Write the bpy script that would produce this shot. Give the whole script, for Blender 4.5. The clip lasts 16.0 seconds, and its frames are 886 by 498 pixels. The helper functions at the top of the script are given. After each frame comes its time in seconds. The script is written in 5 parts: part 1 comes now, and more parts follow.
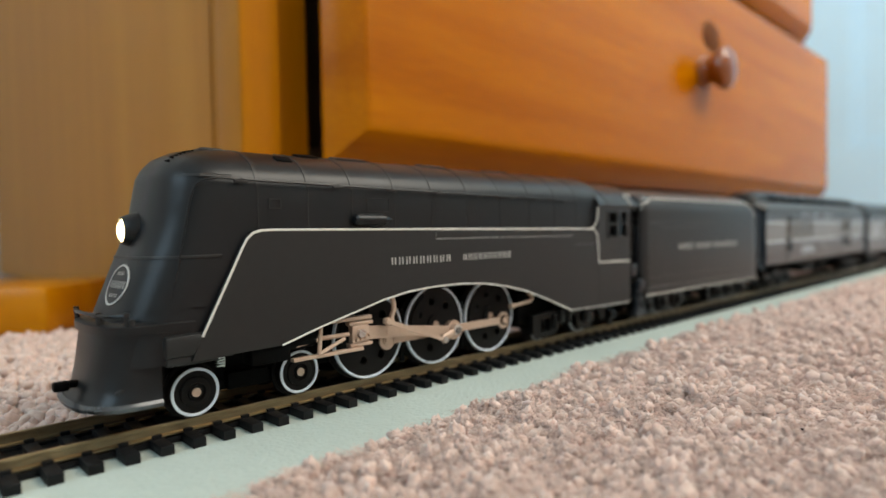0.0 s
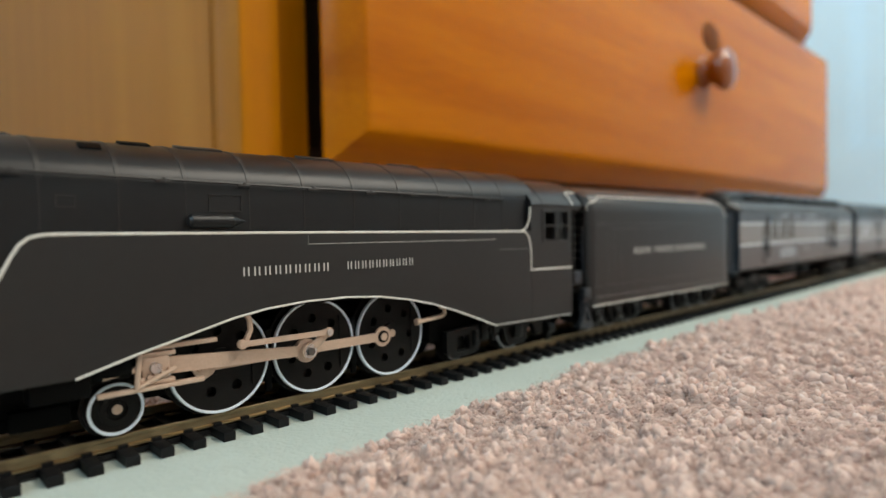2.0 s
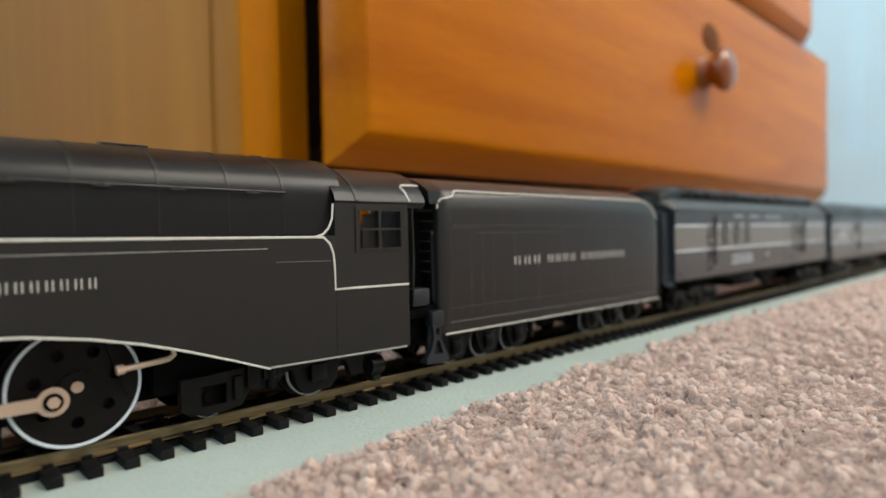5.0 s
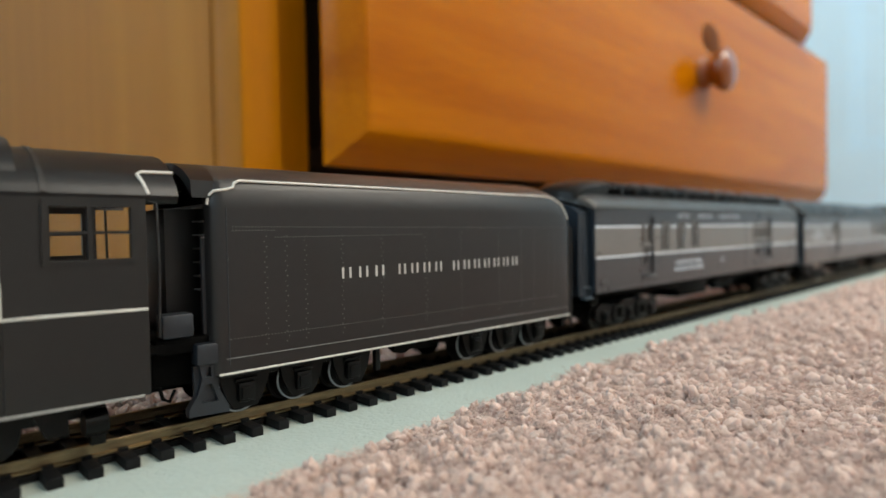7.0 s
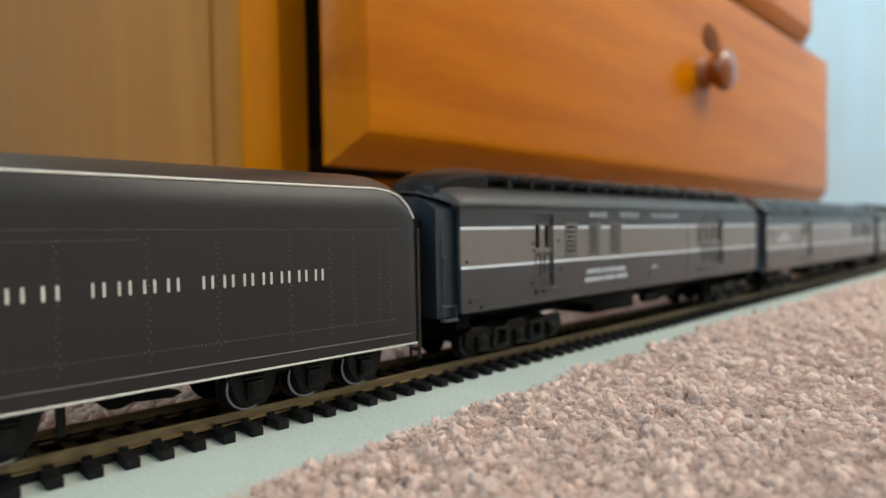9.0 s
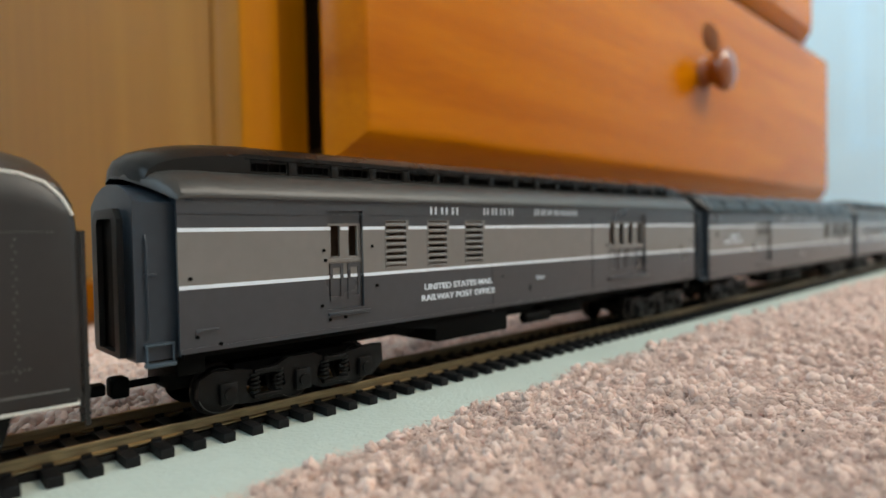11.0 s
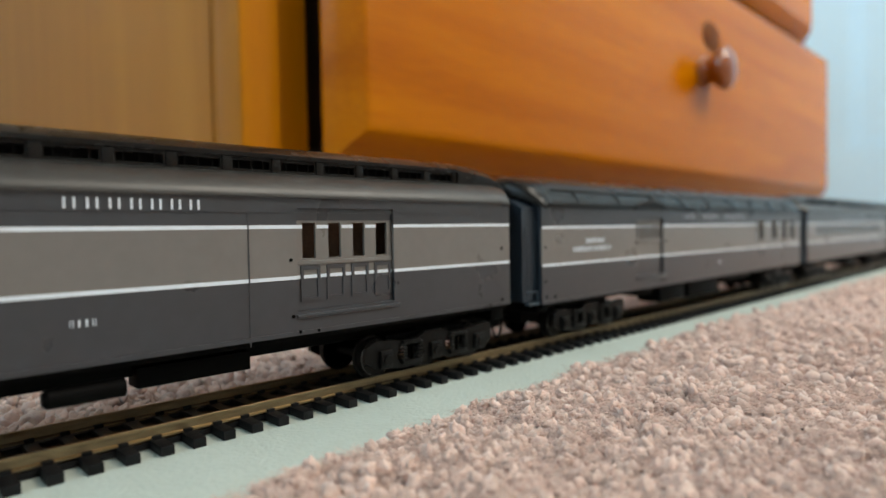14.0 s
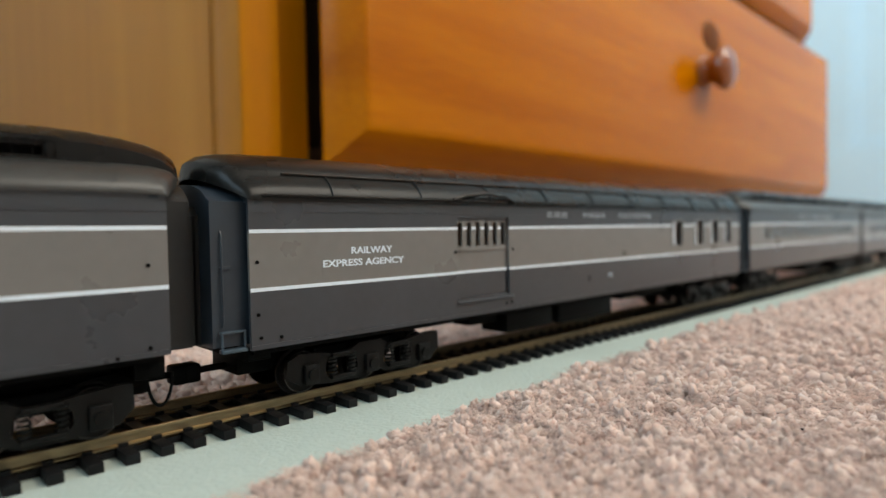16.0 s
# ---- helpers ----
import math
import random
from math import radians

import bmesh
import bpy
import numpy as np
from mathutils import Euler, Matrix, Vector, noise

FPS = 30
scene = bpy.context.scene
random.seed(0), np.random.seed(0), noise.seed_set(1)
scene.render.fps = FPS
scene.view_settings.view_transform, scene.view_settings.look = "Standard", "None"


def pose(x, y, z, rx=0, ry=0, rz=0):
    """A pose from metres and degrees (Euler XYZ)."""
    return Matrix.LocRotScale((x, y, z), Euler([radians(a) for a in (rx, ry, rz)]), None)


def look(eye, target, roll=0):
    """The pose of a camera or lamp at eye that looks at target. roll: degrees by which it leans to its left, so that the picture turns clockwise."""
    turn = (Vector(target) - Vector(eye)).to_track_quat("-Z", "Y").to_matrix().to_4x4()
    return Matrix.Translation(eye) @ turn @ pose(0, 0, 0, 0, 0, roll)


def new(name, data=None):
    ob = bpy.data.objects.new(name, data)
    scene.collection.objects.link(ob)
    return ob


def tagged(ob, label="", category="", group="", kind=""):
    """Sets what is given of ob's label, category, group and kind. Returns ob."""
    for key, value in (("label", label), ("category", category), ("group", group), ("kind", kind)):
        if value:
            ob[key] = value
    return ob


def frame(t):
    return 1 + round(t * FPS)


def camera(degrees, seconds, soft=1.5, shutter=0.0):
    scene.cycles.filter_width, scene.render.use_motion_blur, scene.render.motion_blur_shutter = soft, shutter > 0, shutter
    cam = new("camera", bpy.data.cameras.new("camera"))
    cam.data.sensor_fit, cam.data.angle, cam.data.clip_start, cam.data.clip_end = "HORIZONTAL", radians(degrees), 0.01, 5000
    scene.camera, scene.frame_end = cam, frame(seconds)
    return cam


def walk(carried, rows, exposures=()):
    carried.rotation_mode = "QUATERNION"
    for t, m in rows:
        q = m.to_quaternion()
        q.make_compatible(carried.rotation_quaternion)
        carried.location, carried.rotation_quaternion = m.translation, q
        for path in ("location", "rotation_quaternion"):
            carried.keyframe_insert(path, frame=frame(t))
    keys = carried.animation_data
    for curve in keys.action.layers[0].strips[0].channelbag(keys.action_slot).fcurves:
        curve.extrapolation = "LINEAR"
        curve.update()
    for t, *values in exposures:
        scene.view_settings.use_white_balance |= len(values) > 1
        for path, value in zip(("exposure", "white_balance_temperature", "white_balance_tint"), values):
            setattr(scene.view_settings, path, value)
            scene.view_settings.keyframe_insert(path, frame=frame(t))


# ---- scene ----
MM = 0.001
# the way of the train along the rails: metres gone at every half second
GONE = [0, 9.1, 18.6, 29.5, 41.5, 53.6, 65.6, 77.7, 90.3, 104.3, 119.0, 134.6, 151.1, 168.2, 186.0, 203.8, 221.7,
        240.2, 259.5, 279.2, 299.4, 320.2, 341.5, 363.3, 385.1, 407.3, 430.9, 454.9, 479.4, 504.8, 530.8, 557.7, 585.8]


def travel(t):
    i = min(int(t * 2), 31)
    u = t * 2 - i
    p1, p2 = GONE[i], GONE[i + 1]
    p0 = GONE[i - 1] if i else 2 * p1 - p2
    p3 = GONE[i + 2] if i < 31 else 2 * p2 - p1
    return (p1 + 0.5 * u * (p2 - p0 + u * (2 * p0 - 5 * p1 + 4 * p2 - p3 + u * (3 * (p1 - p2) + p3 - p0)))) * MM


# millimetres by which the board and the track sink into the carpet under the engine
SINK = [(0.0, 0.17), (1.0, 0.12), (2.0, 0.0), (4.0, -0.17), (7.0, -0.3), (9.0, -0.3), (11.5, -0.02), (13.0, 0.12), (16.0, 0.2)]

eye = Vector((0.0, -0.143014, 0.044329))
aim = eye + Vector((0.693658, 0.719773, -0.027665))
cam = camera(72.32, 16.0, soft=1.5)
cam.data.dof.use_dof = True
cam.data.dof.focus_distance = 0.142
cam.data.dof.aperture_fstop = 9.5
NOD = [(0.0, -1.5), (1.0, -1.5), (2.0, -0.2), (3.0, 0.3), (4.0, 1.2), (6.5, 1.5), (9.0, 1.5), (11.5, 0.5), (12.5, 0.2), (13.0, -0.3), (14.0, -1.3), (16.0, -1.5)]
walk(cam, [(t, look(eye, aim + Vector((0, 0, k / 1073)), -1.05)) for t, k in NOD], exposures=[(0.0, 0.15, 7300, 10), (16.0, 0.15, 7300, 10)])

# ---- light ----
world = bpy.data.worlds.new("sky")
scene.world = world
world.use_nodes = True
wn = world.node_tree
sky = wn.nodes.new("ShaderNodeTexSky")
sky.sky_type = "NISHITA"
sky.sun_disc = False
sky.sun_elevation = radians(40)
sky.sun_rotation = radians(200)
wn.links.new(sky.outputs[0], wn.nodes["Background"].inputs[0])
wn.nodes["Background"].inputs[1].default_value = 0.1


def window_light(name, where, target, sx, sy, power, colour):
    lamp = bpy.data.lights.new(name, "AREA")
    lamp.shape, lamp.size, lamp.size_y, lamp.energy, lamp.color = "RECTANGLE", sx, sy, power, colour
    ob = new(name, lamp)
    ob.matrix_world = look(where, target)
    return ob


window_light("daylight_front", (1.15, -1.22, 1.68), (0.75, 0.0, 0.5), 1.5, 1.2, 46, (1.0, 0.975, 0.92))
window_light("daylight_side", (-1.66, -0.35, 1.35), (0.0, -0.2, 0.7), 1.1, 1.2, 20, (0.50, 0.76, 1.0))


# ---- materials ----
def material(name, base, second=None, rough=0.5, metal=0.0, scale=200.0, mix=0.5, bump=0.0, bump_scale=800.0, spec=0.5,
             stretch=(1, 1, 1), rough_var=0.1, coat=0.0, random_tint=0.0):
    """A surface of two blended colours, at two scales, with fine relief. scale: waves in a metre."""
    m = bpy.data.materials.new(name)
    m.use_nodes = True
    n, l = m.node_tree.nodes, m.node_tree.links
    b = n["Principled BSDF"]
    second = second or tuple(c * 0.8 for c in base)
    co = n.new("ShaderNodeTexCoord")
    mp = n.new("ShaderNodeMapping")
    mp.inputs["Scale"].default_value = stretch
    l.new(co.outputs["Object"], mp.inputs[0])
    a = n.new("ShaderNodeTexNoise")
    a.inputs["Scale"].default_value, a.inputs["Detail"].default_value = scale, 6
    l.new(mp.outputs[0], a.inputs["Vector"])
    f = n.new("ShaderNodeTexNoise")
    f.inputs["Scale"].default_value, f.inputs["Detail"].default_value = scale * 7.3, 4
    l.new(mp.outputs[0], f.inputs["Vector"])
    av = n.new("ShaderNodeMath")
    av.operation = "MULTIPLY_ADD"
    l.new(f.outputs[0], av.inputs[0])
    av.inputs[1].default_value = 0.5
    half = n.new("ShaderNodeMath")
    half.operation = "MULTIPLY"
    l.new(a.outputs[0], half.inputs[0])
    half.inputs[1].default_value = 0.5
    l.new(half.outputs[0], av.inputs[2])
    ramp = n.new("ShaderNodeValToRGB")
    ramp.color_ramp.elements[0].position = 0.5 - 0.25 * mix - 0.02
    ramp.color_ramp.elements[1].position = 0.5 + 0.25 * mix + 0.02
    ramp.color_ramp.elements[0].color = (*second, 1)
    ramp.color_ramp.elements[1].color = (*base, 1)
    l.new(av.outputs[0], ramp.inputs[0])
    out = ramp.outputs[0]
    if random_tint:
        info = n.new("ShaderNodeObjectInfo")
        hsv = n.new("ShaderNodeHueSaturation")
        rm = n.new("ShaderNodeMapRange")
        rm.inputs["To Min"].default_value, rm.inputs["To Max"].default_value = 1 - random_tint, 1 + random_tint
        l.new(info.outputs["Random"], rm.inputs[0])
        l.new(rm.outputs[0], hsv.inputs["Value"])
        l.new(out, hsv.inputs["Color"])
        out = hsv.outputs[0]
    l.new(out, b.inputs["Base Color"])
    rr = n.new("ShaderNodeMapRange")
    rr.inputs["To Min"].default_value, rr.inputs["To Max"].default_value = max(rough - rough_var, 0.02), min(rough + rough_var, 1)
    l.new(a.outputs[0], rr.inputs[0])
    l.new(rr.outputs[0], b.inputs["Roughness"])
    b.inputs["Metallic"].default_value = metal
    b.inputs["Specular IOR Level"].default_value = spec
    b.inputs["Coat Weight"].default_value = coat
    b.inputs["Coat Roughness"].default_value = 0.15
    if bump:
        g = n.new("ShaderNodeTexNoise")
        g.inputs["Scale"].default_value, g.inputs["Detail"].default_value = bump_scale, 3
        l.new(mp.outputs[0], g.inputs["Vector"])
        bp = n.new("ShaderNodeBump")
        bp.inputs["Strength"].default_value = bump
        bp.inputs["Distance"].default_value = 0.0004
        l.new(g.outputs[0], bp.inputs["Height"])
        l.new(bp.outputs[0], b.inputs["Normal"])
    return m


def wood(name, light, dark, grain, rough=0.3, coat=0.2, scale=9.0, spec=0.3):
    """Varnished pine: long wavy growth lines along one axis, fine fibres, and broad tone."""
    m = bpy.data.materials.new(name)
    m.use_nodes = True
    n, l = m.node_tree.nodes, m.node_tree.links
    b = n["Principled BSDF"]
    co = n.new("ShaderNodeTexCoord")
    mp = n.new("ShaderNodeMapping")
    mp.inputs["Scale"].default_value = grain
    l.new(co.outputs["Object"], mp.inputs[0])
    big = n.new("ShaderNodeTexNoise")
    big.inputs["Scale"].default_value, big.inputs["Detail"].default_value, big.inputs["Distortion"].default_value = scale, 5, 0.8
    l.new(mp.outputs[0], big.inputs["Vector"])
    fine = n.new("ShaderNodeTexNoise")
    fine.inputs["Scale"].default_value, fine.inputs["Detail"].default_value = scale * 16, 4
    l.new(mp.outputs[0], fine.inputs["Vector"])
    ad = n.new("ShaderNodeMath")
    ad.operation = "MULTIPLY_ADD"
    l.new(fine.outputs[0], ad.inputs[0])
    ad.inputs[1].default_value = 0.25
    hf = n.new("ShaderNodeMath")
    hf.operation = "MULTIPLY"
    l.new(big.outputs[0], hf.inputs[0])
    hf.inputs[1].default_value = 0.75
    l.new(hf.outputs[0], ad.inputs[2])
    ramp = n.new("ShaderNodeValToRGB")
    ramp.color_ramp.elements[0].position, ramp.color_ramp.elements[1].position = 0.32, 0.66
    ramp.color_ramp.elements[0].color, ramp.color_ramp.elements[1].color = (*dark, 1), (*light, 1)
    l.new(ad.outputs[0], ramp.inputs[0])
    l.new(ramp.outputs[0], b.inputs["Base Color"])
    b.inputs["Roughness"].default_value = rough
    b.inputs["Coat Weight"].default_value = coat
    b.inputs["Coat Roughness"].default_value = 0.14
    b.inputs["Specular IOR Level"].default_value = spec
    bp = n.new("ShaderNodeBump")
    bp.inputs["Strength"].default_value, bp.inputs["Distance"].default_value = 0.12, 0.0005
    l.new(fine.outputs[0], bp.inputs["Height"])
    l.new(bp.outputs[0], b.inputs["Normal"])
    return m


def glowing(name, colour, strength):
    m = bpy.data.materials.new(name)
    m.use_nodes = True
    b = m.node_tree.nodes["Principled BSDF"]
    b.inputs["Base Color"].default_value = (*colour, 1)
    b.inputs["Emission Color"].default_value = (*colour, 1)
    b.inputs["Emission Strength"].default_value = strength
    return m


def clear_glass(name):
    m = bpy.data.materials.new(name)
    m.use_nodes = True
    b = m.node_tree.nodes["Principled BSDF"]
    b.inputs["Base Color"].default_value = (0.9, 0.93, 0.95, 1)
    b.inputs["Roughness"].default_value = 0.08
    b.inputs["Transmission Weight"].default_value = 1.0
    b.inputs["IOR"].default_value = 1.2
    return m


BLACK = material("satin_black_paint", (0.0160, 0.0156, 0.0152), (0.0134, 0.0130, 0.0127), rough=0.42, rough_var=0.03, scale=60, bump=0.05, bump_scale=3000, spec=0.38)
SHELL = material("satin_boiler_black", (0.0076, 0.0084, 0.0094), (0.0060, 0.0067, 0.0076), rough=0.34, scale=60, bump=0.04, bump_scale=3000, spec=0.32)
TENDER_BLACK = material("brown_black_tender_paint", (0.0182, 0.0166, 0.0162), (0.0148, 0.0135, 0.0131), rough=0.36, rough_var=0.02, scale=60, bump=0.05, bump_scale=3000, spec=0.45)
# tender top: the sheen of light on it is put into a lighter grey
TENDER_TOP = material("tender_top_sheen_paint", (0.031, 0.029, 0.028), (0.025, 0.023, 0.022), rough=0.36, scale=60, bump=0.05, bump_scale=3000, spec=0.6)
# black castings at the tender front, with blue window light in the colour
DECK_BLUE = material("blue_lit_black_casting", (0.018, 0.022, 0.028), (0.013, 0.016, 0.021), rough=0.42, scale=80)
CHASSIS = material("chassis_black_plastic", (0.0022, 0.0021, 0.0020), (0.0014, 0.0014, 0.0014), rough=0.6, scale=150, bump=0.1, spec=0.06)
TRUCK = material("black_cast_truck", (0.0036, 0.0033, 0.0031), (0.0022, 0.0021, 0.002), rough=0.4, scale=180, bump=0.15, spec=0.2)
WHEELFACE = material("brown_black_wheel", (0.009, 0.0072, 0.0064), (0.006, 0.005, 0.0045), rough=0.55, scale=200, spec=0.15)
WHITEWALL = material("white_tyre_paint", (0.80, 0.87, 0.95), (0.68, 0.74, 0.81), rough=0.4, scale=300)
TRIM = material("ivory_trim_paint", (0.70, 0.68, 0.62), (0.56, 0.54, 0.49), rough=0.5, scale=300)
LETTER = material("ivory_lettering", (0.62, 0.60, 0.56), (0.50, 0.48, 0.45), rough=0.5, scale=300)
LETTER_DIM = material("faint_ivory_lettering", (0.36, 0.35, 0.33), (0.28, 0.27, 0.25), rough=0.5, scale=300)
# pilot lip metal, paler so that its highlight is in the colour
LIP_METAL = material("highlight_pale_lip_metal", (0.11, 0.115, 0.12), (0.05, 0.053, 0.056), rough=0.3, metal=0.6, scale=150)
RIVET = material("worn_rivet_grey", (0.15, 0.145, 0.14), (0.09, 0.088, 0.085), rough=0.45)
ROD = material("brushed_nickel_rods", (0.60, 0.43, 0.33), (0.52, 0.37, 0.28), rough=0.48, metal=0.35, scale=200, bump=0.1)
CHROME = material("bright_steel", (0.75, 0.73, 0.72), (0.6, 0.58, 0.56), rough=0.28, metal=1.0, scale=300)
DULLRIM = material("greyed_white_rim", (0.46, 0.48, 0.50), (0.36, 0.37, 0.39), rough=0.4, scale=300)
STEELRIM = material("dull_steel_rim", (0.20, 0.19, 0.18), (0.12, 0.115, 0.11), rough=0.35, metal=0.9, scale=300)
RAIL = material("nickel_silver_rail", (0.30, 0.225, 0.13), (0.16, 0.118, 0.07), rough=0.36, metal=0.9, scale=120, bump=0.15, stretch=(0.15, 1, 1))
TIE = material("black_plastic_tie", (0.0062, 0.0062, 0.0068), (0.004, 0.004, 0.0045), rough=0.55, scale=300, bump=0.2, random_tint=0.2, spec=0.2)
BOARD = material("sage_green_board", (0.50, 0.565, 0.515), (0.46, 0.525, 0.475), rough=0.5, scale=25, bump=0.9, bump_scale=800, spec=0.35)
CAR_DARK = material("dark_grey_coach_paint", (0.041, 0.045, 0.052), (0.034, 0.038, 0.044), rough=0.28, rough_var=0.02, scale=50, spec=0.55, bump=0.04, bump_scale=2500)
CAR_BAND = material("warm_grey_coach_band", (0.165, 0.156, 0.146), (0.148, 0.140, 0.130), rough=0.28, rough_var=0.02, scale=50, spec=0.5, bump=0.04, bump_scale=2500)
CAR_STRIPE = material("white_coach_stripe", (0.70, 0.77, 0.84), (0.61, 0.67, 0.73), rough=0.5, scale=300)
CAR_ROOF = material("weathered_roof_grey", (0.027, 0.025, 0.0225), (0.019, 0.018, 0.016), rough=0.4, scale=70, bump=0.08, bump_scale=1500)
ROOF_DARK = material("black_roof_grey", (0.0105, 0.0098, 0.0088), (0.0075, 0.007, 0.0064), rough=0.28, spec=0.16, scale=70, bump=0.08, bump_scale=1500)
# bellows colour, also standing in for shade between vehicles
DIAPHRAGM = material("olive_bellows_and_gap_shade", (0.0052, 0.0062, 0.0066), (0.0036, 0.0044, 0.0048), rough=0.5, scale=90, bump=0.1)
# step brackets: paler and bluer than the car ends
STEP_BLUE = material("pale_blue_step", (0.045, 0.070, 0.092), (0.034, 0.054, 0.072), rough=0.4, scale=80)
CAR_END = material("blue_grey_car_end", (0.020, 0.031, 0.043), (0.015, 0.024, 0.034), rough=0.4, scale=60)
INTERIOR = material("dull_brown_interior", (0.20, 0.12, 0.07), (0.14, 0.08, 0.05), rough=0.7)
CARPET = material("dusty_pink_carpet", (0.62, 0.475, 0.41), (0.46, 0.34, 0.29), rough=0.95, scale=45, mix=0.7, bump=0.9, bump_scale=2600, spec=0.15)
PINE = wood("orange_varnished_pine", (0.54, 0.168, 0.001), (0.385, 0.100, 0.0007), (0.35, 3.0, 4.2), rough=0.22, coat=0.0, scale=8, spec=0.14)
PINE_UP = wood("orange_pine_upright", (0.60, 0.215, 0.004), (0.46, 0.150, 0.003), (6.0, 6.0, 0.35), rough=0.3, coat=0.1, scale=10, spec=0.15)
PANEL = wood("tan_veneer_panel", (0.48, 0.204, 0.028), (0.385, 0.150, 0.018), (5.0, 4.0, 0.3), rough=0.4, coat=0.0, scale=5, spec=0.15)
KNOBWOOD = wood("dark_polished_knob_wood", (0.30, 0.075, 0.006), (0.20, 0.045, 0.004), (2, 2, 2), rough=0.14, coat=0.5, scale=14)
WALLPAINT = material("pale_wall_paint", (0.72, 0.74, 0.735), (0.69, 0.71, 0.705), rough=0.8, scale=6, bump=0.1, bump_scale=500)
DOORPAINT = material("white_door_paint", (0.52, 0.77, 0.95), (0.50, 0.74, 0.92), rough=0.4, scale=8, bump=0.05)
BLUEWALL = material("pale_blue_wall_paint", (0.54, 0.76, 0.92), (0.51, 0.73, 0.89), rough=0.75, scale=6, bump=0.1, bump_scale=500)
# carcass insides and gaps: their shade is put into this dark wood colour
DARKGAP = material("shade_coloured_carcass_wood", (0.05, 0.028, 0.012), (0.03, 0.017, 0.008), rough=0.7)
OVALWOOD = wood("dark_oval_pine", (0.17, 0.05, 0.006), (0.10, 0.028, 0.004), (3, 3, 3), rough=0.6, coat=0.0, scale=20, spec=0.08)
LAMPGLOW = glowing("warm_headlamp_glow", (1.0, 0.82, 0.45), 7.0)
GLASS = clear_glass("window_glass")


# ---- mesh helpers (millimetres) ----
def link_mesh(name, bm, mat, parent=None, org=(0, 0, 0), smooth=True, label=""):
    for v in bm.verts:
        v.co = (v.co - Vector(org)) * MM
    bmesh.ops.recalc_face_normals(bm, faces=bm.faces)
    me = bpy.data.meshes.new(name)
    bm.to_mesh(me)
    bm.free()
    me.materials.append(mat)
    if smooth:
        me.shade_smooth()
        me.set_sharp_from_angle(angle=radians(35))
    ob = new(name, me)
    ob.parent = parent
    return tagged(ob, label)


class Thing:
    """A top-level Empty at its base, with parts whose meshes are given in millimetres of the place at the clip's start."""

    def __init__(self, name, org, label, category, group="", kind=""):
        self.org = Vector(org)
        self.ob = new(name)
        self.ob.empty_display_size = 0.01
        self.ob.location = self.org * MM
        tagged(self.ob, label, category, group, kind)

    def part(self, name, bm, mat, label="", smooth=True):
        return link_mesh(name, bm, mat, self.ob, self.org, smooth, label)

    def pivot_part(self, name, bm, mat, pivot, label=""):
        ob = link_mesh(name, bm, mat, self.ob, pivot, True, label)
        ob.location = (Vector(pivot) - self.org) * MM
        return ob


def sub(parent, name, bm, mat, org, label=""):
    """A piece of a part; org: the part's own origin."""
    return link_mesh(name, bm, mat, parent, org, True, label)


def add_box(bm, x0, x1, y0, y1, z0, z1, bevel=0.0):
    vs = [bm.verts.new((x, y, z)) for x in (x0, x1) for y in (y0, y1) for z in (z0, z1)]
    fs = []
    for q in ((0, 1, 3, 2), (4, 6, 7, 5), (0, 4, 5, 1), (2, 3, 7, 6), (0, 2, 6, 4), (1, 5, 7, 3)):
        fs.append(bm.faces.new([vs[i] for i in q]))
    if bevel:
        es = {e for f in fs for e in f.edges}
        bmesh.ops.bevel(bm, geom=list(es), offset=bevel, segments=2, affect="EDGES", profile=0.5)
    return bm


def box(x0, x1, y0, y1, z0, z1, bevel=0.0):
    return add_box(bmesh.new(), x0, x1, y0, y1, z0, z1, bevel)


def add_rod(bm, p0, p1, r, n=10, r1=None):
    p0, p1 = Vector(p0), Vector(p1)
    d = (p1 - p0).normalized()
    a = d.orthogonal().normalized()
    b = d.cross(a)
    r1 = r if r1 is None else r1
    rings = []
    for p, rad in ((p0, r), (p1, r1)):
        rings.append([bm.verts.new(p + rad * (math.cos(t) * a + math.sin(t) * b)) for t in (2 * math.pi * i / n for i in range(n))])
    for i in range(n):
        bm.faces.new((rings[0][i], rings[0][(i + 1) % n], rings[1][(i + 1) % n], rings[1][i]))
    bm.faces.new(rings[0][::-1])
    bm.faces.new(rings[1])
    return bm


def rod(p0, p1, r, n=10, r1=None):
    return add_rod(bmesh.new(), p0, p1, r, n, r1)


def add_tube(bm, pts, r, n=8, flat=None):
    """A tube along a line of points."""
    pts = [Vector(p) for p in pts]
    rings = []
    for i, p in enumerate(pts):
        d = (pts[min(i + 1, len(pts) - 1)] - pts[max(i - 1, 0)]).normalized()
        up = Vector((0, 1, 0)) if abs(d.y) < 0.9 else Vector((0, 0, 1))
        a = d.cross(up).normalized()
        b = a.cross(d)
        rings.append([bm.verts.new(p + r * math.cos(t) * a + (flat or r) * math.sin(t) * b) for t in (2 * math.pi * k / n for k in range(n))])
    for j in range(len(rings) - 1):
        for i in range(n):
            bm.faces.new((rings[j][i], rings[j][(i + 1) % n], rings[j + 1][(i + 1) % n], rings[j + 1][i]))
    bm.faces.new(rings[0][::-1])
    bm.faces.new(rings[-1])
    return bm


def tube(pts, r, n=8, flat=None):
    return add_tube(bmesh.new(), pts, r, n, flat)


